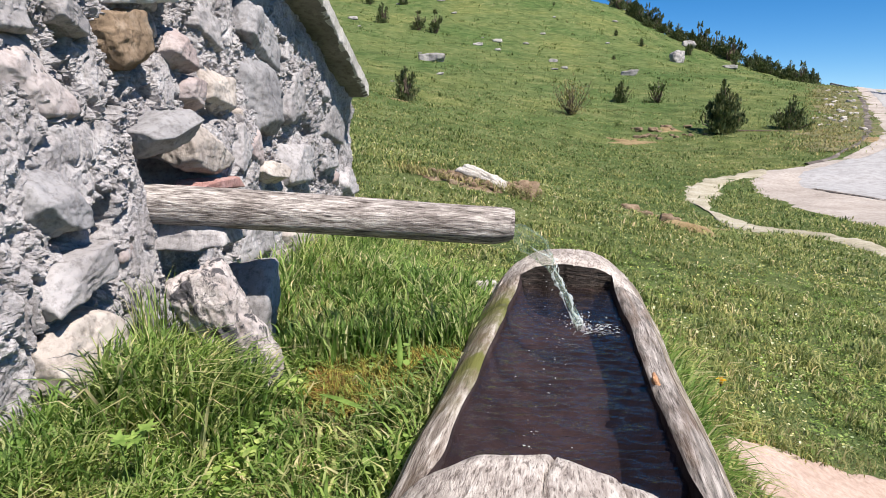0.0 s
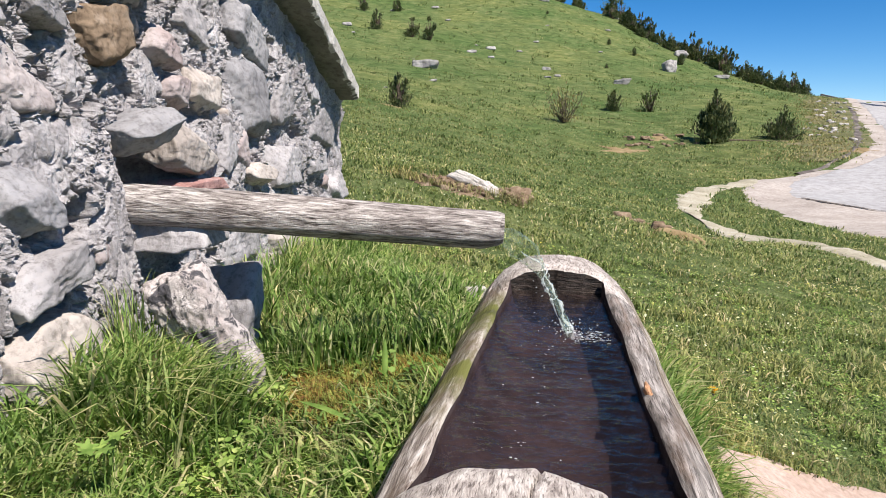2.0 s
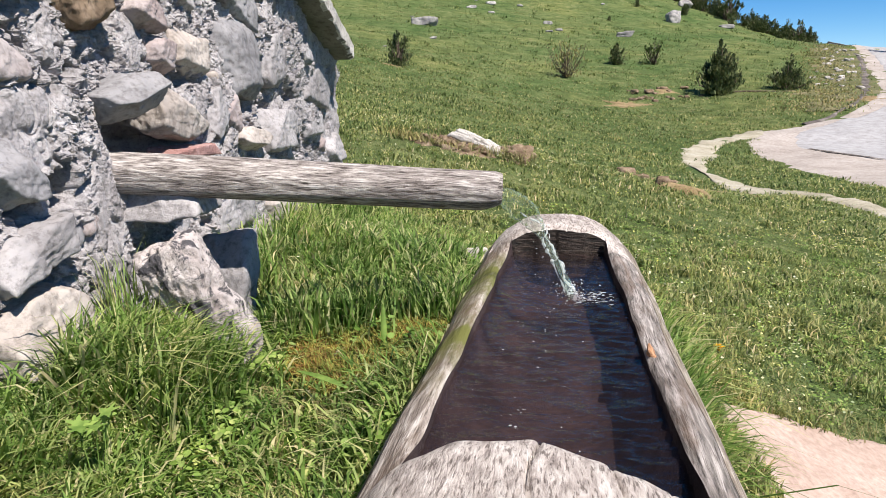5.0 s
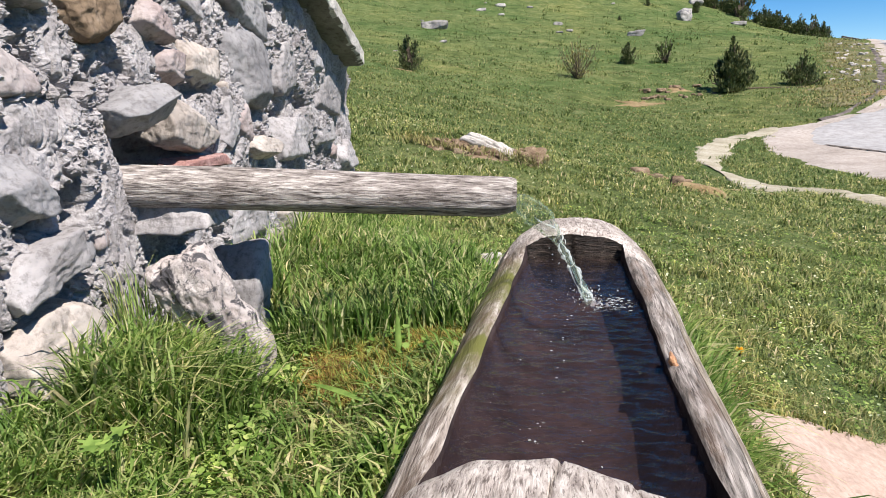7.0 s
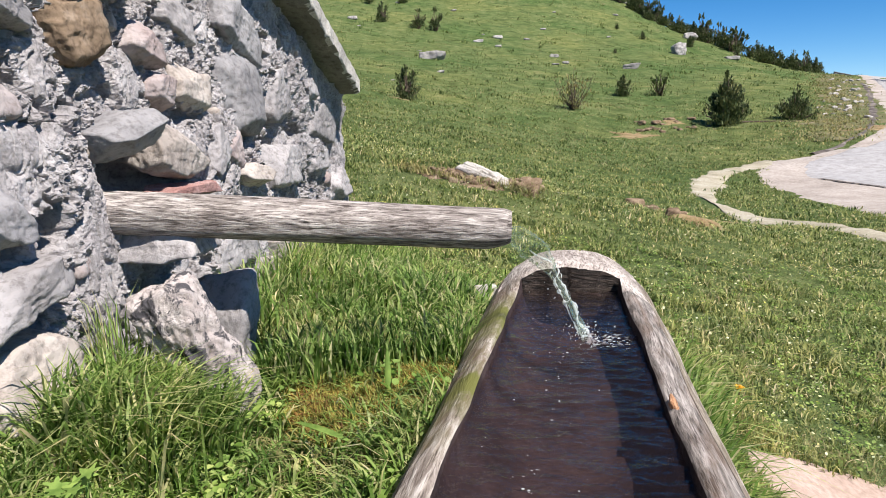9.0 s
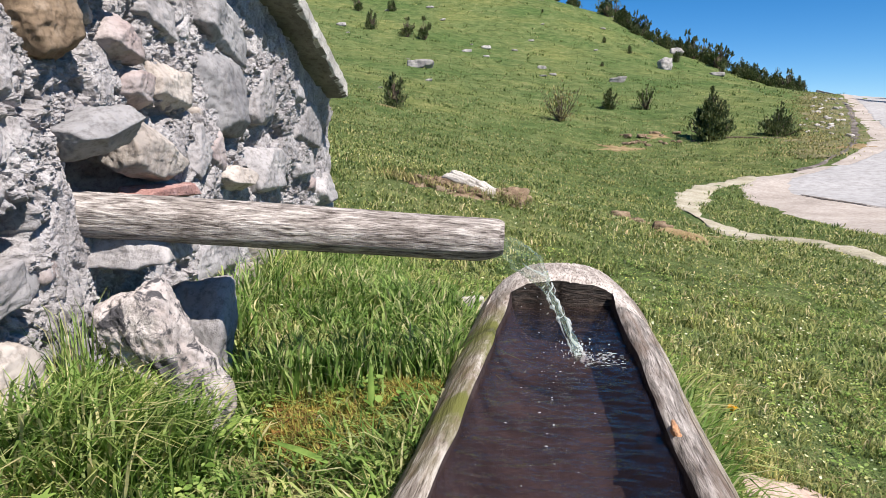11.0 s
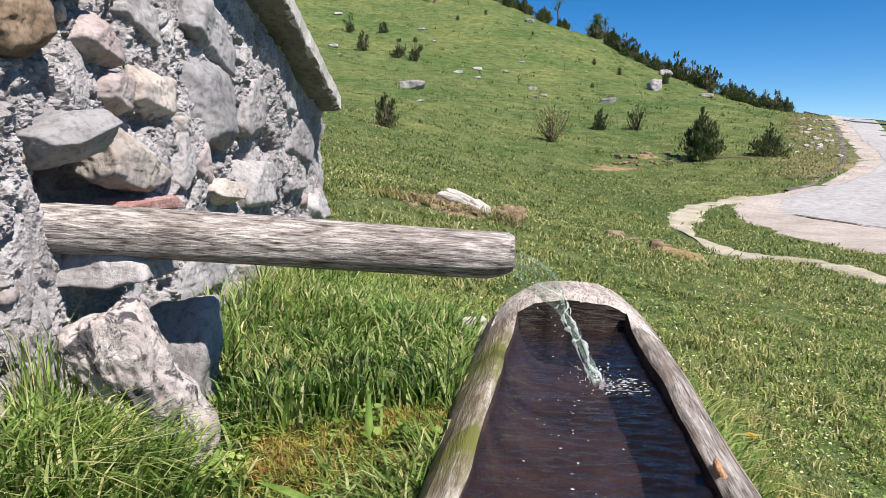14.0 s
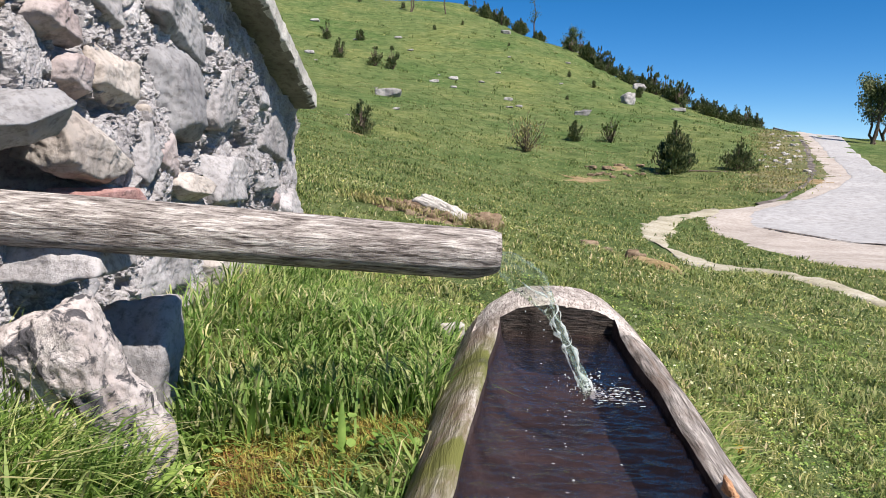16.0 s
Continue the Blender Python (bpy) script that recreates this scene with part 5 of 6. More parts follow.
        if not damp:
            ok &= np.hypot((px + 0.14) / 0.22, (py - 1.99) / 0.3) > 1
        px, py = px[ok], py[ok]
        k = len(px)
        bases.append(np.c_[px, py, ground_z(px, py) - 0.005])
        hs.append(rng.uniform(h0, h1, k))
        ws.append(rng.uniform(w0, w1, k))
        leans.append(rng.uniform(lean0, lean1, k))
        azs.append((rng.uniform(0, 6.28, k) if az is None else az + rng.normal(size=k) * jitter))

    # mixed grass in front of the wall, ever taller towards it
    for _ in range(360):
        cx, cy = rng.uniform(-0.78, 0.05), rng.uniform(0.85, 2.2)
        clump(cx, cy, 0.03, 30, 0.025, 0.085, 0.003, 0.0085, 0.2, 1.5)
    for _ in range(70):
        clump(rng.uniform(-0.76, -0.46), rng.uniform(1.2, 1.8), 0.035, 40, 0.05, 0.13, 0.0035, 0.0075, 0.2, 1.1)
    for _ in range(60):
        clump(rng.uniform(-0.68, -0.45), rng.uniform(1.5, 1.76), 0.028, 36, 0.12, 0.25, 0.0035, 0.0075, 0.2, 0.95)
    for _ in range(24):
        clump(rng.uniform(-0.78, -0.62), rng.uniform(1.3, 1.6), 0.03, 30, 0.07, 0.15, 0.003, 0.006, 0.2, 1.0)
    for _ in range(12):
        clump(rng.uniform(-0.4, -0.3), rng.uniform(1.85, 2.15), 0.035, 30, 0.05, 0.1, 0.0035, 0.008, 0.4, 1.4)
    for _ in range(3):
        clump(rng.uniform(-0.69, -0.64), rng.uniform(1.78, 1.88), 0.018, 30, 0.2, 0.31, 0.0022, 0.004, 0.15, 0.6)
    for _ in range(16):
        clump(rng.uniform(-0.56, -0.42), rng.uniform(1.64, 1.77), 0.026, 34, 0.1, 0.21, 0.0035, 0.008, 0.2, 1.0)
    for _ in range(80):
        clump(rng.uniform(-0.42, 0.12), rng.uniform(2.04, 2.12), 0.022, 9, 0.08, 0.16, 0.004, 0.008, 0.15, 0.7, damp=True)
    # longer grass in the damp strip behind the spout, rising away from it
    for _ in range(130):
        cy = rng.uniform(2.24, 2.95)
        tall = np.clip(0.25 + 1.6 * (cy - 2.42), 0.25, 1.0)
        clump(rng.uniform(-0.5, 0.2), cy, 0.05, 30, 0.07 * tall, 0.17 * tall, 0.004, 0.009, 0.2, 1.1)
    for _ in range(90):
        clump(rng.uniform(-0.55, 0.35), rng.uniform(2.6, 3.7), 0.07, 42, 0.04, 0.1, 0.0035, 0.008, 0.4, 1.5)
    # beside the trough, arching away from it on the sandy side
    for _ in range(60):
        v0 = rng.uniform(0.6, 1.95)
        c = TO + TD * v0 + TN * rng.uniform(0.25, 0.27 + 0.09 * max(0, v0 - 0.6))
        tall = np.clip(0.35 + 0.6 * v0, 0.5, 1)
        clump(c[0], c[1], 0.028, 24, 0.08 * tall, 0.22 * tall, 0.004, 0.009, 0.3, 1.1, 0.2, 1.0)
    for _ in range(80):
        v0 = rng.uniform(0.0, 1.95)
        c = TO + TD * v0 - TN * rng.uniform(0.25, 0.36)
        clump(c[0], c[1], 0.03, 28, 0.05, 0.13, 0.003, 0.007, 0.3, 1.5, damp=v0 < 0.95)
    for _ in range(26):
        a, b = rng.uniform(0, 6.28), math.sqrt(rng.uniform(0, 1))
        clump(-0.14 + 0.22 * b * math.cos(a), 2.0 + 0.25 * b * math.sin(a), 0.03, 9, 0.03, 0.09, 0.003, 0.006, 0.3, 1.6, damp=True)
    for v0 in (0.9, 1.05, 1.2, 1.3):
        c = TO + TD * v0 + TN * 0.27
        clump(c[0], c[1], 0.02, 5, 0.12, 0.2, 0.004, 0.006, 1.5, 2.3, -0.5, 0.5)
    for s in np.arange(2.3, 4.3, 0.08):
        p = wall_point(s, 0.4, 0.09)
        clump(p[0] + rng.uniform(-0.02, 0.06), p[1], 0.045, 60, 0.08, 0.2, 0.003, 0.007, 0.3, 1.2)
        clump(p[0] + rng.uniform(0.1, 0.3), p[1] - 0.05, 0.05, 45, 0.05, 0.12, 0.003, 0.007, 0.3, 1.3)
    bs = np.concatenate(bases)
    v, t = blade_arrays(bs, np.concatenate(hs), np.concatenate(ws), np.concatenate(leans), np.concatenate(azs), rng, True)
    thing("tall_grass", tri_mesh("tall_grass", v, t), GRASS, "taller green grass tufts beside the wall and trough", "grass", kind="stuff")
    # dry stalks along the sand and between the tufts
    bases, hs, ws, leans, azs = [], [], [], [], []
    for _ in range(40):
        clump(rng.uniform(0.85, 2.4), 2.46 + rng.uniform(-0.03, 0.12), 0.05, 32, 0.02, 0.06, 0.002, 0.004, 0.5, 1.6)
    for _ in range(130):
        clump(rng.uniform(-0.76, 0.02), rng.uniform(0.9, 1.95), 0.04, 16, 0.03, 0.085, 0.002, 0.005, 0.6, 2.0)
    v, t = blade_arrays(np.concatenate(bases), np.concatenate(hs), np.concatenate(ws), np.concatenate(leans), np.concatenate(azs), rng)
    thing("dry_grass", tri_mesh("dry_grass", v, t), DRY, "straw-coloured dry grass stalks", "grass", kind="stuff")
    px = np.concatenate([rng.normal(size=700) * 0.2 - 0.1, rng.uniform(0.1, 0.8, 420), rng.normal(size=280) * 0.1 + 0.8])
    py = 7.42 + rng.normal(size=1400) * 0.11 - 0.2 * np.clip(px, 0, 1)
    v, t = blade_arrays(np.c_[px, py, ground_z(px, py) + 0.03], rng.uniform(0.03, 0.1, 1400), rng.uniform(0.004, 0.009, 1400), rng.uniform(0.4, 1.8, 1400), rng.uniform(0, 6.28, 1400), rng)
    thing("bank_tufts", tri_mesh("bank_tufts", v, t), DRY, "withered grass on the low earth bank", "grass", kind="stuff")
    f = rng.uniform(0, 1, 5200)
    bx, by = np.interp(f, np.linspace(0, 1, 5), [p[0] for p in BANK_A]) + rng.normal(size=5200) * 1.0 + 0.8, np.interp(f, np.linspace(0, 1, 5), [p[1] for p in BANK_A]) + rng.normal(size=5200) * 0.6
    v, t = blade_arrays(np.c_[bx, by, ground_z(bx, by)], rng.uniform(0.05, 0.2, 5200), rng.uniform(0.03, 0.07, 5200), rng.uniform(0.4, 1.8, 5200), rng.uniform(0, 6.28, 5200), rng)
    thing("bank_grass", tri_mesh("bank_grass", v, t), DRY, "dry tufts on the stony road bank", "grass", kind="stuff")
    # brown moss on the damp ground by the trough
    bases, hs, ws, leans, azs = [], [], [], [], []
    for _ in range(420):
        a, b = rng.uniform(0, 6.28), math.sqrt(rng.uniform(0, 1))
        clump(-0.13 + 0.23 * b * math.cos(a), 1.99 + 0.3 * b * math.sin(a), 0.014, 60, 0.018, 0.065, 0.003, 0.0065, 0.1, 1.1, damp=True)
    v, t = blade_arrays(np.concatenate(bases), np.concatenate(hs), np.concatenate(ws), np.concatenate(leans), np.concatenate(azs), rng)
    bases, hs, ws, leans, azs = [], [], [], [], []
    for _ in range(9):
        clump(-0.235 + rng.normal() * 0.025, 1.9 + rng.normal() * 0.03, 0.014, 50, 0.02, 0.06, 0.002, 0.0045, 0.6, 2.0, damp=True)
    bv, bt = blade_arrays(np.concatenate(bases), np.concatenate(hs), np.concatenate(ws), np.concatenate(leans), np.concatenate(azs), rng)
    thing("withered_tuft", tri_mesh("withered_tuft", bv, bt), WITHERED, "withered red-brown tuft in the moss", "grass", kind="stuff")
    thing("moss", tri_mesh("moss", v, t), MOSS, "yellow-brown moss on damp ground beside the trough", "moss", kind="stuff")


build_meadow()


def leaf_fan(n, rng, pts, size0, size1, lift0, lift1, sides=6):
    """Small rounded leaves lying nearly flat above the ground."""
    verts, tris = [], []
    for i in range(n):
        c = np.array((pts[0][i], pts[1][i], pts[2][i] + rng.uniform(lift0, lift1)))
        s = rng.uniform(size0, size1)
        e1 = rng.normal(size=3) * np.array((1, 1, 0.35))
        e1 /= np.linalg.norm(e1)
        e2 = np.cross(e1, (rng.normal() * 0.4, rng.normal() * 0.4, 1))
        e2 /= np.linalg.norm(e2)
        a = np.linspace(0, 2 * math.pi, sides, endpoint=False)
        ring = c + s * (np.cos(a)[:, None] * e1 + 0.75 * np.sin(a)[:, None] * e2)
        k = len(verts)
        verts += [c + np.array((0, 0, -0.15 * s))] + list(ring)
        tris += [(k, k + 1 + j, k + 1 + (j + 1) % sides) for j in range(sides)]
    return verts, tris


def herb_arrays(cx, cy, rng, height, size, count, sides=7):
    """Low herbs: for each centre a tuft of pointed leaves held out on all sides. Arrays of vertices and triangles."""
    n = len(cx)
    base = np.repeat(np.c_[cx, cy, ground_z(cx, cy)], count, 0)
    m = n * count
    az = rng.uniform(0, 6.28, m)
    size = np.repeat(size, count) * rng.uniform(0.7, 1.25, m)
    reach = size * rng.uniform(0.1, 1.5, m)
    out = np.stack([np.cos(az), np.sin(az), np.zeros(m)], 1)
    c = base + out * reach[:, None]
    c[:, 2] += np.repeat(height, count) * rng.uniform(0.55, 1.1, m)
    tilt = rng.uniform(-0.5, 0.6, m)
    e1 = out * np.cos(tilt)[:, None] + np.array((0, 0, 1.0)) * np.sin(tilt)[:, None]
    side = np.stack([-np.sin(az), np.cos(az), rng.uniform(-0.4, 0.4, m)], 1)
    f = np.linspace(0, 2 * math.pi, sides, endpoint=False)
    la, wa = 0.5 - 0.5 * np.cos(f), 0.42 * np.sin(f) * (1 + 0.25 * np.cos(f))
    ring = c[:, None] + size[:, None, None] * (la[None, :, None] * e1[:, None] + wa[None, :, None] * side[:, None])
    ring[:, :, 2] += (np.abs(wa) * 0.3)[None] * size[:, None]
    mid = c + size[:, None] * 0.5 * e1
    v = np.concatenate([mid[:, None], ring], 1).reshape(-1, 3)
    k = np.arange(m)[:, None] * (sides + 1)
    t = np.concatenate([k + np.array([[0, 1 + j, 1 + (j + 1) % sides]]) for j in range(sides)], 1).reshape(-1, 3)
    return v, t


def build_herbs():
    rng = np.random.RandomState(31)
    x = np.concatenate([rng.uniform(-0.78, 0.08, 2600), rng.uniform(0.6, 3.4, 2600), rng.uniform(-0.5, 0.5, 900)])
    y = np.concatenate([rng.uniform(0.85, 2.1, 2600), rng.uniform(2.4, 5.6, 2600), rng.uniform(2.3, 4.8, 900)])
    ok = ~bare(x, y, np.zeros(len(x))) & (fbm(np.c_[x * 4, y * 4, x * 0], 2, 0.5, 92) > -0.25)
    ok &= (np.hypot((x + 0.14) / 0.22, (y - 1.99) / 0.3) > 1) | (rng.uniform(size=len(x)) < 0.2)
    x, y = x[ok], y[ok]
    n = len(x)
    front = (y < 2.1) & (x < 0.1)
    v, t = herb_arrays(x, y, rng, np.where(front, rng.uniform(0.015, 0.075, n), rng.uniform(0.015, 0.045, n)), np.where(front, rng.uniform(0.008, 0.022, n), rng.uniform(0.007, 0.015, n)), 7)
    thing("clover", tri_mesh("clover", v, t), CLOVER, "small clover and herb leaves among the grass", "plant", kind="stuff")
    x, y, r = scatter(5200, 2.3, 17, 48, 100, rng)
    keep = fbm(np.c_[x * 0.8, y * 0.8, x * 0], 3, 0.6, 91) > -0.15
    x, y, r = x[keep], y[keep], r[keep]
    verts, tris = [], []
    for i in range(len(x)):
        vv, tt = leaf_fan(1, rng, ([x[i]], [y[i]], [0.0]), 0.004 * (r[i] / 3) ** 0.45, 0.0075 * (r[i] / 3) ** 0.45, 0.03, 0.06)
        k = len(verts)
        verts += vv
        tris += [tuple(a + k for a in q) for q in tt]
    verts = np.array(verts)
    verts[:, 2] += np.repeat(ground_z(x, y), 7) + np.repeat(np.minimum(0.02 * (r / 3) ** 0.4, 0.06), 7)
    thing("meadow_flowers", tri_mesh("meadow_flowers", verts, tris), PETAL, "tiny pale meadow flowers scattered over the grass", "flowers", kind="stuff")


build_herbs()


def dandelion(x, y, h):
    rng = np.random.RandomState(int(1000 * abs(x)))
    root = thing("dandelion", None, None, "yellow dandelion flower on a thin stalk", "flower", m=pose(x, y, gz(x, y)))
    bm = bmesh.new()
    bmesh.ops.create_cone(bm, segments=7, radius1=0.0022, radius2=0.0016, depth=h, cap_ends=True, matrix=Matrix.Translation((0, 0, h / 2)))
    me = bpy.data.meshes.new("stalk")
    bm.to_mesh(me)
    bm.free()
    part("stalk", me, CLOVER, root, "green stalk")
    v, t = blade_arrays(np.tile((0, 0, h - 0.012), (16, 1)), np.full(16, 0.016), np.full(16, 0.006), np.full(16, 0.35), np.arange(16) * 0.393, rng)
    part("calyx", tri_mesh("calyx", v, t), BARK, root, "brown-green calyx under the flower")
    n = 130
    a, tilt = rng.uniform(0, 6.28, n), rng.uniform(0.05, 1.0, n)
    base = np.tile((0, 0, h), (n, 1)) + rng.normal(size=(n, 3)) * 0.001
    v, t = blade_arrays(base, rng.uniform(0.016, 0.024, n), np.full(n, 0.006), tilt * 1.25, a, rng)
    part("flower_head", tri_mesh("flower_head", v, t), YELLOW, root, "yellow petals")


dandelion(0.985, 2.56, 0.105)


def broad_leaf(x, y, z, length, width, az, rise, droop, name="leaf_blade"):
    n = 14
    f = np.linspace(0, 1, n)
    w = width * np.sin(math.pi * np.clip(f * 0.9 + 0.1, 0, 1)) ** 0.7
    along = np.stack([f * length * math.cos(rise), np.zeros(n), length * (f * math.sin(rise) - droop * f ** 2)], 1)
    v = np.concatenate([along + np.stack([f * 0, w / 2, w * 0.25], 1), along, along + np.stack([f * 0, -w / 2, w * 0.25], 1)])
    faces = [(k * n + i, k * n + i + 1, (k + 1) * n + i + 1, (k + 1) * n + i) for k in range(2) for i in range(n - 1)]
    ob = thing(name, mesh_of(name, v, faces), CLOVER, "broad light green blade of grass", "plant", m=pose(x, y, z, 0, 0, az))
    sol = ob.modifiers.new("thick", 'SOLIDIFY')
    sol.thickness = 0.0008
    return ob


broad_leaf(-0.15, 1.607, 0.425, 0.125, 0.02, 157, 0.2, 0.03)
broad_leaf(-0.094, 1.87, 0.395, 0.13, 0.015, 95, 1.35, 0.02)
broad_leaf(-0.12, 1.78, 0.37, 0.09, 0.012, 120, 0.8, 0.2)


def lobed_plant(x, y, size):
    """A low herb with deeply lobed bright leaves."""
    rng = np.random.RandomState(8)
    root = thing("lobed_herb", None, None, "low bright green herb with lobed leaves", "plant", m=pose(x, y, gz(x, y)))
    for i in range(6):
        a = i * 1.05 + rng.uniform(-0.2, 0.2)
        c = np.array((math.cos(a), math.sin(a), 0)) * size * 0.7 + np.array((0, 0, 0.185 + rng.uniform(-0.02, 0.015)))
        t = np.linspace(0, 2 * math.pi, 30, endpoint=False)
        r = size * (0.36 + 0.17 * np.cos(5 * t) + 0.05 * np.cos(10 * t))
        ring = c + np.stack([r * np.cos(t + a), r * np.sin(t + a), 0.25 * r * np.cos(t) + 0.25 * r * np.sin(t + a)], 1)
        v = np.vstack([c[None], ring])
        me = mesh_of("leaf", v, [(0, 1 + j, 1 + (j + 1) % 30) for j in range(30)])
        part("leaf", me, CLOVER, root)
        st = np.array([(0.001, 0, 0), (-0.001, 0.001, 0), (0, -0.001, 0)])
        sv = np.vstack([st, st + c - np.array((0, 0, 0.003))])
        part("stem", mesh_of("stem", sv, [(0, 1, 4, 3), (1, 2, 5, 4), (2, 0, 3, 5)]), CLOVER, root)


lobed_plant(-0.515, 1.3, 0.036)


# ---- shrubs and trees on the hill ----
def branch_tubes(paths, radii, sides=5):
    verts, faces = [], []
    for path, (ra, rb) in zip(paths, radii):
        path = np.array(path)
        n = len(path)
        k0 = len(verts)
        for i, p in enumerate(path):
            d = path[min(i + 1, n - 1)] - path[max(i - 1, 0)]
            d = d / (np.linalg.norm(d) + 1e-9)
            e1 = np.cross(d, (0.3, 0.9, 0.2))
            e1 /= np.linalg.norm(e1)
            e2 = np.cross(d, e1)
            r = ra + (rb - ra) * i / (n - 1)
            for j in range(sides):
                a = 2 * math.pi * j / sides
                verts.append(p + r * (math.cos(a) * e1 + math.sin(a) * e2))
        faces += [tuple(k0 + q for q in f) for f in grid_faces(n, sides, True).tolist()]
    return mesh_of("branches", verts, faces)


def juniper(seed, height, width, spiky=0.5, leaves=2600, name="juniper_bush", label="dark green juniper bush on the grassy hillside", leaf=JUNIPER, gap=0.25, stout=0.025, more=0):
    """Upright evergreen shrub: several leaning stems, each carrying a plume of short needle sprays."""
    rng = np.random.RandomState(seed)
    root = thing(name, None, None, label, "bush", "bushes on the hillside")
    stems, radii, sprays = [], [], []
    count = int(9 + 5 * width) + more
    for i in range(count):
        a = rng.uniform(0, 6.28)
        reach = width / 2 * rng.uniform(0.1, 1.0) * (0 if i == 0 else 1)
        top = height * (1.0 if i == 0 else rng.uniform(0.45, 1.0) * (1 - 0.5 * spiky * reach / (width / 2)))
        p = np.array([(math.cos(a) * reach * f ** 0.8, math.sin(a) * reach * f ** 0.8, top * f ** 1.15) for f in np.linspace(0, 1, 7)])
        p[1:] += rng.normal(size=(6, 3)) * 0.02 * height
        stems.append(p)
        radii.append((stout * height, 0.24 * stout * height))
        m = leaves // count
        f = rng.uniform(0.08, 1.0, m) ** 0.8
        c = np.stack([np.interp(f, np.linspace(0, 1, 7), p[:, k]) for k in range(3)], 1)
        plume = width * 0.17 * (1.05 - f ** 1.6)
        c = c + rng.normal(size=(m, 3)) * plume[:, None] * np.array((1, 1, 0.8))
        c = c[fbm(c * 3.2 / max(height, 1), 2, 0.5, seed) > -gap * 1.3]
        sprays.append(c)
    c = np.concatenate(sprays)
    c[:, 2] = np.maximum(c[:, 2], 0.02 * height)
    n = len(c)
    size = height * rng.uniform(0.05, 0.1, n)
    v, t = blade_arrays(c, size, size * 0.42, rng.uniform(0.1, 1.1, n), np.arctan2(c[:, 1], c[:, 0]) + rng.normal(size=n) * 0.8, rng)
    part("trunk", branch_tubes(stems, radii), BARK, root, "thin brown forked trunk")
    part("crown", tri_mesh("crown", v, t), leaf, root)
    return root


def set_at(ob, x, y, sink=0.03, turn=0.0, scale=1.0):
    ob.matrix_basis = Matrix.Translation((x, y, gz(x, y) - sink)) @ pose(0, 0, 0, 0, 0, turn) @ Matrix.Scale(scale, 4)
    return ob


def copy_at(ob, x, y, turn, sx, sz, sink=0.05):
    keep = ob.matrix_basis.copy()
    ob.matrix_basis = Matrix.Identity(4)
    c = copy_thing(ob, Matrix.Translation((x, y, gz(x, y) - sink)) @ pose(0, 0, 0, 0, 0, turn) @ Matrix.Diagonal((sx, sx, sz, 1)))
    ob.matrix_basis = keep
    return c


J1 = set_at(juniper(1, 2.6, 2.4, 0.9, 4600), 14.4, 38.4)
J2 = set_at(juniper(2, 1.9, 2.4, 1.0, 2600), 19.1, 40.8)
J3 = set_at(juniper(3, 1.75, 1.5, 0.5, 2600), -2.03, 37.6)
J4 = set_at(juniper(4, 2.6, 1.7, 0.2, 2600), -1.2, 85.6)
copy_at(J4, -3.2, 86.0, 70, 1.1, 0.85)
copy_at(J3, -7.4, 88.3, 30, 1.3, 1.35)
copy_at(J4, -10.5, 104.0, 140, 1.0, 0.9)
copy_at(J3, -6.0, 106.0, 200, 1.2, 1.0)
copy_at(J3, 11.7, 49.4, 80, 0.95, 0.8)
S1 = set_at(juniper(5, 1.7, 2.2, 0.3, 1100, "green_shrub", "thin light green shrub on the grassy hillside", SHRUB, 0.1), 14.6, 51.0)
T1 = set_at(juniper(6, 1.8, 2.3, 0.2, 420, "bare_shrub", "bare brown twiggy shrub on the grassy hillside", DRY, 0.4, 0.009, 34), 7.2, 42.4)
T1.scale = (1.2, 1.2, 1.25)

rng = np.random.RandomState(77)
line = np.array(RIDGE)
for i in range(46):
    f = rng.uniform(0, 1) ** 0.8 * 2.7
    k = int(f)
    p = line[k] * (1 - (f - k)) + line[k + 1] * (f - k)
    src = (J4, J3, J4, J2)[rng.randint(4)]
    copy_at(src, p[0] + rng.normal() * 1.6 - 0.5, p[1] + rng.normal() * 1.8 - 1.0, rng.uniform(0, 360), rng.uniform(0.85, 1.45), rng.uniform(0.75, 1.35))
for i in range(26):
    f = rng.uniform(2.7, 5.99)
    k = int(f)
    p = line[k] * (1 - (f - k)) + line[k + 1] * (f - k)
    copy_at((J4, J3, J1)[rng.randint(3)], p[0] + rng.normal() * 3 - 1, p[1] + rng.normal() * 3 - 2, rng.uniform(0, 360), rng.uniform(0.8, 1.5), rng.uniform(0.7, 1.3))
for x, y, sc in ((24.0, 92.0, 0.6), (29.5, 91.0, 0.8), (34.0, 88.0, 0.7), (31.0, 95.0, 0.6), (22.0, 97.0, 0.45), (18.0, 80.0, 0.35), (5.0, 118.0, 0.5), (10.0, 125.0, 0.5), (0.0, 135.0, 0.7), (-8.0, 140.0, 0.7), (16.0, 112.0, 0.35)):
    copy_at(J3, x, y, x * 40, sc, sc)


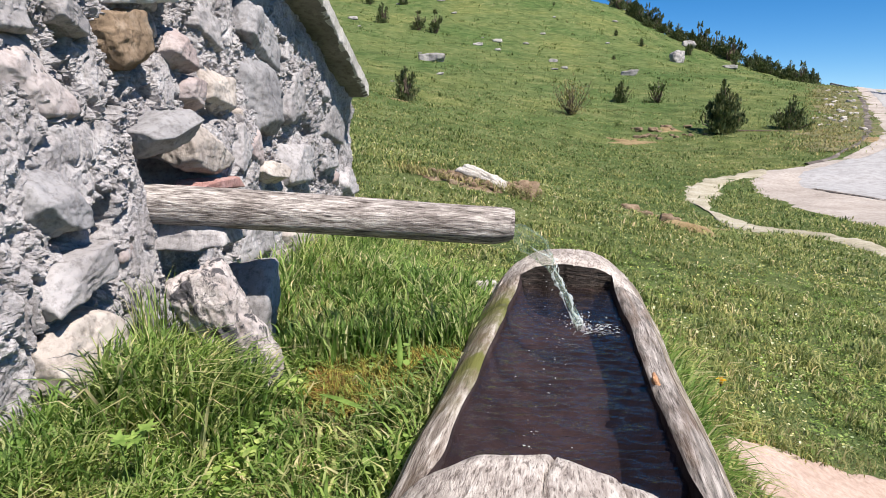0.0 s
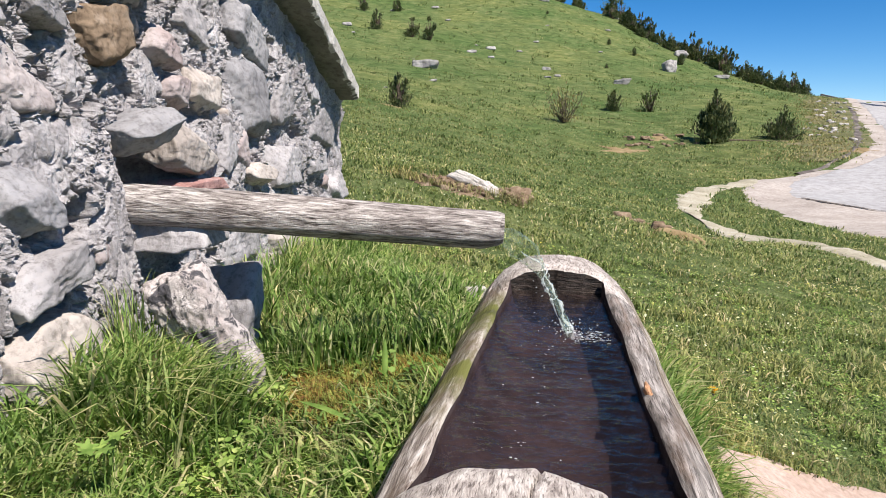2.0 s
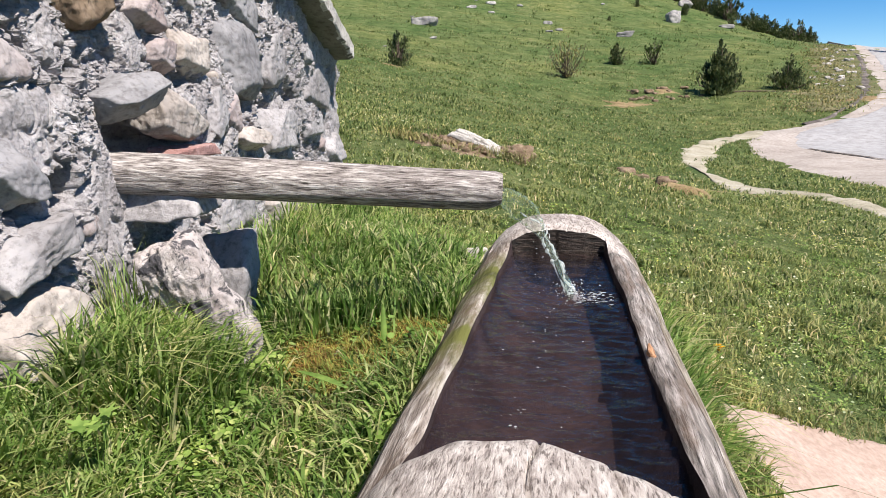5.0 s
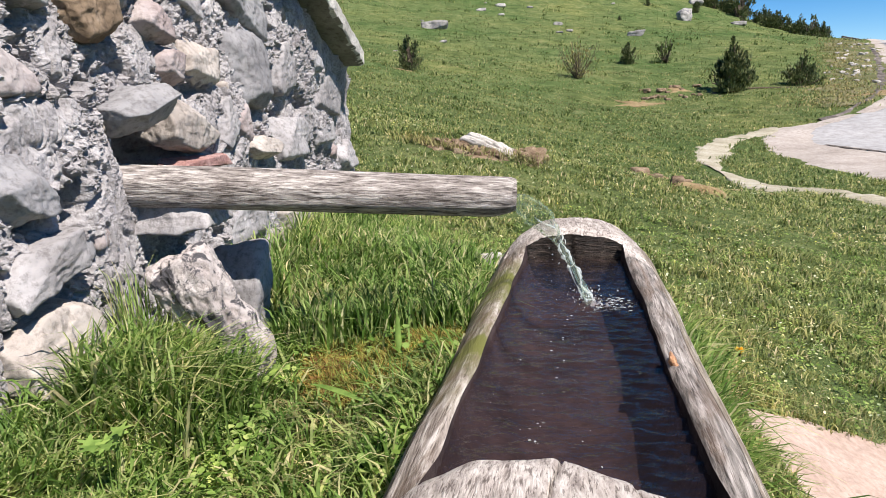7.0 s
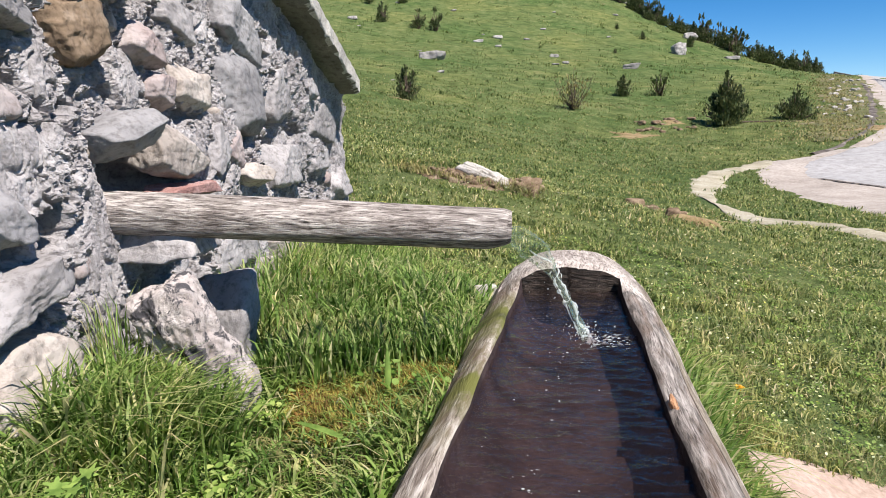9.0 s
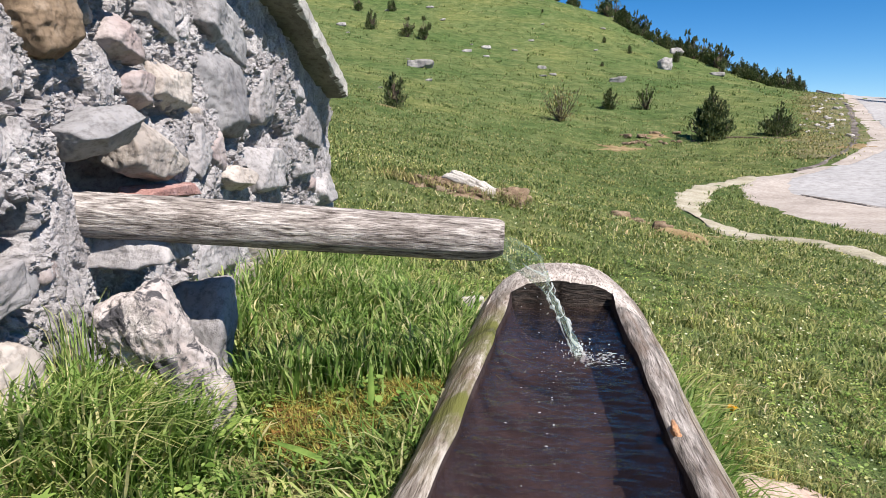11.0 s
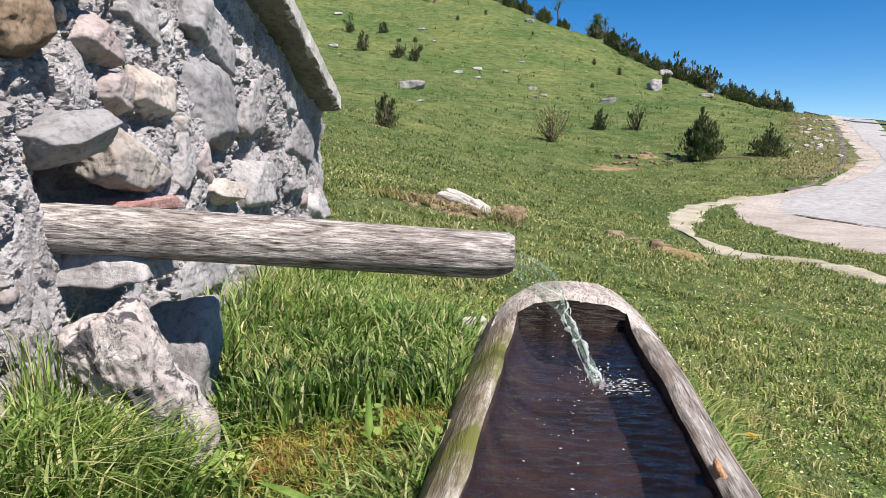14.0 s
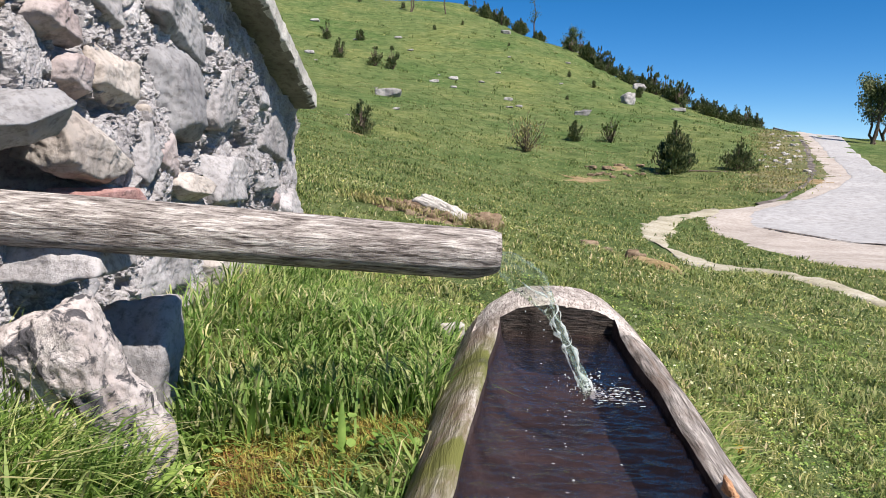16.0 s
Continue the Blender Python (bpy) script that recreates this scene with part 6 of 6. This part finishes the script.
def leafy_tree(seed, height, spread, leaves, label, leaf=SHRUB, stems=3):
    rng = np.random.RandomState(seed)
    root = thing("tree", None, None, label, "tree", "trees on the hill")
    paths, radii, tips = [], [], []
    for s in range(stems):
        a = rng.uniform(0, 6.28)
        lean = rng.uniform(0.05, 0.25) * spread
        trunk = np.array([(math.cos(a) * lean * f + rng.normal() * 0.02 * height, math.sin(a) * lean * f + rng.normal() * 0.02 * height, height * f * rng.uniform(0.95, 1)) for f in np.linspace(0, 1, 8)])
        paths.append(trunk)
        radii.append((0.022 * height, 0.004 * height))
        for b in range(9):
            f = rng.uniform(0.3, 0.95)
            p0 = np.array([np.interp(f, np.linspace(0, 1, 8), trunk[:, k]) for k in range(3)])
            ba = rng.uniform(0, 6.28)
            ln = spread * 0.5 * rng.uniform(0.5, 1.0) * (1.15 - f)
            limb = np.array([p0 + np.array((math.cos(ba) * ln * g, math.sin(ba) * ln * g, ln * 0.8 * g)) for g in np.linspace(0, 1, 5)])
            paths.append(limb)
            radii.append((0.008 * height, 0.002 * height))
            tips.append(limb)
    c = []
    per = leaves // len(tips)
    for limb in tips:
        g = rng.uniform(0.3, 1.0, per)
        q = np.stack([np.interp(g, np.linspace(0, 1, 5), limb[:, k]) for k in range(3)], 1)
        c.append(q + rng.normal(size=(per, 3)) * 0.045 * height)
    c = np.concatenate(c)
    n = len(c)
    v, t = blade_arrays(c, rng.uniform(0.02, 0.04, n) * height, rng.uniform(0.012, 0.022, n) * height, rng.uniform(0.2, 1.5, n), rng.uniform(0, 6.28, n), rng)
    part("trunk", branch_tubes(paths, radii), BARK, root, "thin grey-brown trunk and limbs")
    part("crown", tri_mesh("crown", v, t), leaf, root)
    return root


set_at(leafy_tree(1, 6.0, 6.5, 1500, "sparse light green leafy tree on the ridge"), 30.5, 131.0)
set_at(leafy_tree(2, 8.0, 3.0, 160, "thin nearly bare young tree on the ridge", SHRUB, 1), 24.6, 138.0)
set_at(leafy_tree(3, 6.5, 2.0, 120, "thin nearly bare young tree on the hill", SHRUB, 1), 7.6, 134.0)
set_at(leafy_tree(4, 7.0, 3.5, 200, "thin nearly bare young tree on the hill", SHRUB, 2), 1.6, 132.0)
set_at(leafy_tree(5, 5.8, 6.0, 5000, "leafy dark green tree beside the road", JUNIPER), 40.9, 62.0)
set_at(leafy_tree(6, 4.6, 5.0, 3600, "leafy dark green tree beside the road", JUNIPER), 44.6, 66.0)

# ---- rocks and bare soil on the hill ----
def rock(x, y, half, seed, label, material=HILL_ROCK, sink=0.3, turn=0.0, n=12):
    me = stone_mesh(seed, half, n, 12, 10, 0.08, 0.05)
    return thing("rock", me, material, label, "rock", "earth clods" if material is CLOD else "limestone rocks", m=pose(x, y, gz(x, y) + half[2] * (1 - 2 * sink), 0, 0, turn))


rock(-1.3, 64.6, (1.25, 0.8, 0.55), 301, "broad pale limestone outcrop in the meadow")
rock(26.2, 84.6, (0.85, 0.8, 1.08), 302, "pointed grey limestone boulder on the hillside")
rock(31.9, 98.5, (0.95, 0.8, 0.7), 303, "pale limestone boulder on the hillside")
rock(16.8, 68.6, (0.7, 0.5, 0.35), 304, "low white limestone rock in the meadow")
rock(10.8, 74.8, (0.6, 0.5, 0.25), 305, "low white limestone rock in the meadow")
rock(32.9, 86.5, (1.1, 0.7, 0.3), 306, "low white limestone rock in the meadow")
rng = np.random.RandomState(12)
for i in range(24):
    y = rng.uniform(45, 125)
    x = rng.uniform(-0.13 * y, 0.3 * y)
    k = rng.uniform(0.15, 0.45) * y / 80
    rock(x, y, (k * 1.4, k, k * 0.5), 310 + i % 7, "small pale limestone rock in the meadow", n=6)
for i in range(52):
    f = rng.uniform(0, 1) if i < 30 else 0.32 + rng.normal() * 0.09
    x, y = 22.4 + f * 14 + rng.normal() * 0.6, 38.8 + f * 26 + rng.normal() * 0.6
    k = rng.uniform(0.06, 0.22)
    rock(x - (0.9 if i % 2 else 2.0), y + 0.5, (k, k, k * 0.7), 330 + i % 6, "pale stone on the bank above the road", WHITE_ROCK, n=6)


def soil_patch(x, y, rx, ry, lift, material, label, seed):
    n, k = 9, 64
    a = np.linspace(0, 2 * math.pi, k, endpoint=False)
    edge = np.clip(1 + 0.6 * fbm(np.c_[np.cos(a) * 2.6, np.sin(a) * 2.6, np.full(k, seed)], 4, 0.7, seed), 0.25, 2)
    f = np.linspace(0, 1, n)[:, None]
    px, py = x + rx * f * np.cos(a) * edge, y + ry * f * np.sin(a) * edge
    pz = ground_z(px, py) + 0.35 * lift * (1 - f ** 4) - 0.01 * f ** 8
    v = np.stack([px, py, pz], -1).reshape(-1, 3)
    return thing("bare_soil", mesh_of("bare_soil", v, grid_faces(n, k, True)), material, label, "soil", kind="structure")


OCHRE = soil_material("ochre_soil", (0.17, 0.12, 0.06), (0.26, 0.185, 0.1), (0.34, 0.26, 0.15), 3)
soil_patch(8.9, 35.4, 0.75, 1.6, 0.1, OCHRE, "bare ochre soil scar in the meadow", 1)
soil_patch(12.0, 39.5, 0.55, 0.6, 0.08, OCHRE, "bare ochre soil scar in the meadow", 2)
soil_patch(-2.5, 36.9, 0.5, 0.5, 0.1, OCHRE, "bare orange soil beside a juniper bush", 11)
rng = np.random.RandomState(41)
for i in range(26):
    x, y = rng.uniform(9.6, 13.8), rng.uniform(36.5, 40.5)
    k = rng.uniform(0.06, 0.2)
    rock(x, y, (k * 1.5, k, k * 0.6), 350 + i % 5, "brown clod of earth in the grass", CLOD, 0.25, rng.uniform(0, 180), 8)
soil_patch(4.2, 11.7, 0.5, 1.25, 0.1, OCHRE, "bare ochre soil patch in the grass", 3)
soil_patch(2.0, 9.6, 0.2, 0.26, 0.1, OCHRE, "bare ochre soil patch in the grass", 6)
soil_patch(3.55, 13.3, 0.3, 0.5, 0.14, OCHRE, "bare ochre soil patch in the grass", 4)
soil_patch(2.6, 7.85, 0.27, 0.24, 0.22, OCHRE, "bare ochre soil scar in the grass", 12)
for x, y, k, sd in ((2.42, 7.98, 0.07, 5), (2.52, 8.05, 0.06, 6), (2.63, 8.02, 0.045, 7)):
    rock(x, y, (k * 1.4, k, k), 350 + sd, "brown clod of earth in the grass", CLOD, 0.1)
soil_patch(18.6, 33.2, 1.6, 0.9, 0.1, OCHRE, "bare ochre soil on the road bank", 5)
for x, y, h, sd in ((3.85, 12.2, (0.14, 0.12, 0.1), 1), (3.55, 12.9, (0.13, 0.1, 0.08), 2), (3.35, 13.2, (0.2, 0.12, 0.1), 3), (3.7, 12.5, (0.08, 0.06, 0.05), 4)):
    rock(x, y, h, 350 + sd, "brown clod of earth in the grass", CLOD, 0.2)
rock(3.0, 12.3, (0.12, 0.09, 0.08), 356, "pale stone in the grass", HILL_ROCK, 0.2)
rock(3.35, 12.0, (0.12, 0.08, 0.05), 357, "pale stone in the grass", HILL_ROCK, 0.2)
# the earth bank with its white rock
thing("rock", stone_mesh(363, (0.33, 0.18, 0.11), 34, 12, 9, 0.08, 0.07), WHITE_ROCK, "long white rock on a low earth bank", "rock", "limestone rocks", m=pose(0.53, 7.5, 0.42, -12, 24, -12))
rng = np.random.RandomState(15)
for i in range(96):
    f = rng.uniform(0, 1)
    if f < 0.5:
        x, y = 0.16 + rng.normal() * 0.13, 7.46 + rng.normal() * 0.05
        z = 0.53 - 0.33 * x + rng.normal() * 0.025
    elif f < 0.8:
        x, y = 0.86 + rng.normal() * 0.09, 7.36 + rng.normal() * 0.07
        z = 0.36 - 0.7 * (x - 0.74) + rng.normal() * 0.035
    else:
        x, y = rng.uniform(0.1, 0.55), 7.3 + rng.normal() * 0.05
        z = gz(x, y)
    k = rng.uniform(0.025, 0.075) * (1.4 if 0.5 <= f < 0.8 and i % 3 == 0 else 1.0)
    me = stone_mesh(370 + i % 9, (k * 1.4, k * 1.1, k), 8, 14, 24, 0.16, 0.12)
    thing("clod", me, CLOD, "brown clod of earth on the low bank", "earth", "earth clods", m=pose(x, y, max(z, gz(x, y)), rng.uniform(-30, 30), rng.uniform(-30, 30), rng.uniform(0, 360)))
soil_patch(0.33, 7.28, 0.24, 0.14, 0.06, CLOD, "bare pinkish earth of the low bank", 8)
soil_patch(0.0, 7.45, 0.22, 0.16, 0.12, CLOD, "bare brown earth of the low bank", 9)
soil_patch(0.78, 7.2, 0.14, 0.12, 0.05, CLOD, "bare brown earth of the low bank", 7)
rock(0.175, 3.05, (0.055, 0.05, 0.07), 384, "small pale stone behind the trough", WHITE_ROCK, 0.2)


# ---- a fallen branch between two bushes ----
fallen = np.array([(15.0 + 3.9 * f, 38.6 + 0.8 * f + 0.15 * math.sin(f * 9), gz(15.0 + 3.9 * f, 38.6 + 0.8 * f) + 0.05) for f in np.linspace(0, 1, 12)])
thing("fallen_branch", branch_tubes([fallen], [(0.05, 0.025)], 7), BARK, "dark fallen branch lying in the meadow", "branch")


# ---- guard rail on the crest of the road ----
def guard_rail():
    metal, nt, b = nodes_of("shade_darkened_steel")
    n = noise_tex(nt, 3, 4, 0.6, coords(nt))
    # steel darkened in its base colour for the shadow the rail stands in
    col = ramp(nt, [(0.3, (0.06, 0.06, 0.065)), (0.7, (0.12, 0.12, 0.125))])
    nt.links.new(n.outputs[0], col.inputs[0])
    nt.links.new(col.outputs[0], b.inputs["Base Color"])
    b.inputs["Metallic"].default_value, b.inputs["Roughness"].default_value = 0.4, 0.7
    root = thing("guard_rail", None, None, "grey steel guard rail at the road's crest", "guard rail")
    a, c = np.array((43.0, 83.0)), np.array((56.0, 84.0))
    prof = [(0, -0.16), (0.04, -0.1), (0, -0.02), (0, 0.02), (0.04, 0.1), (0, 0.16), (-0.02, 0.16), (-0.02, -0.16)]
    pts = [a + (c - a) * f for f in np.linspace(0, 1, 20)]
    v = [(p[0], p[1] - u, gz(p[0], p[1]) + 0.62 + w) for p in pts for u, w in prof]
    part("beam", mesh_of("beam", v, grid_faces(20, 8, True), False), metal, root)
    for p in pts[::3]:
        z = gz(p[0], p[1])
        bm = bmesh.new()
        bmesh.ops.create_cube(bm, size=1, matrix=pose(p[0], p[1] + 0.09, z + 0.3) @ Matrix.Diagonal((0.1, 0.12, 0.9, 1)))
        me = bpy.data.meshes.new("post")
        bm.to_mesh(me)
        bm.free()
        part("post", me, metal, root)


guard_rail()
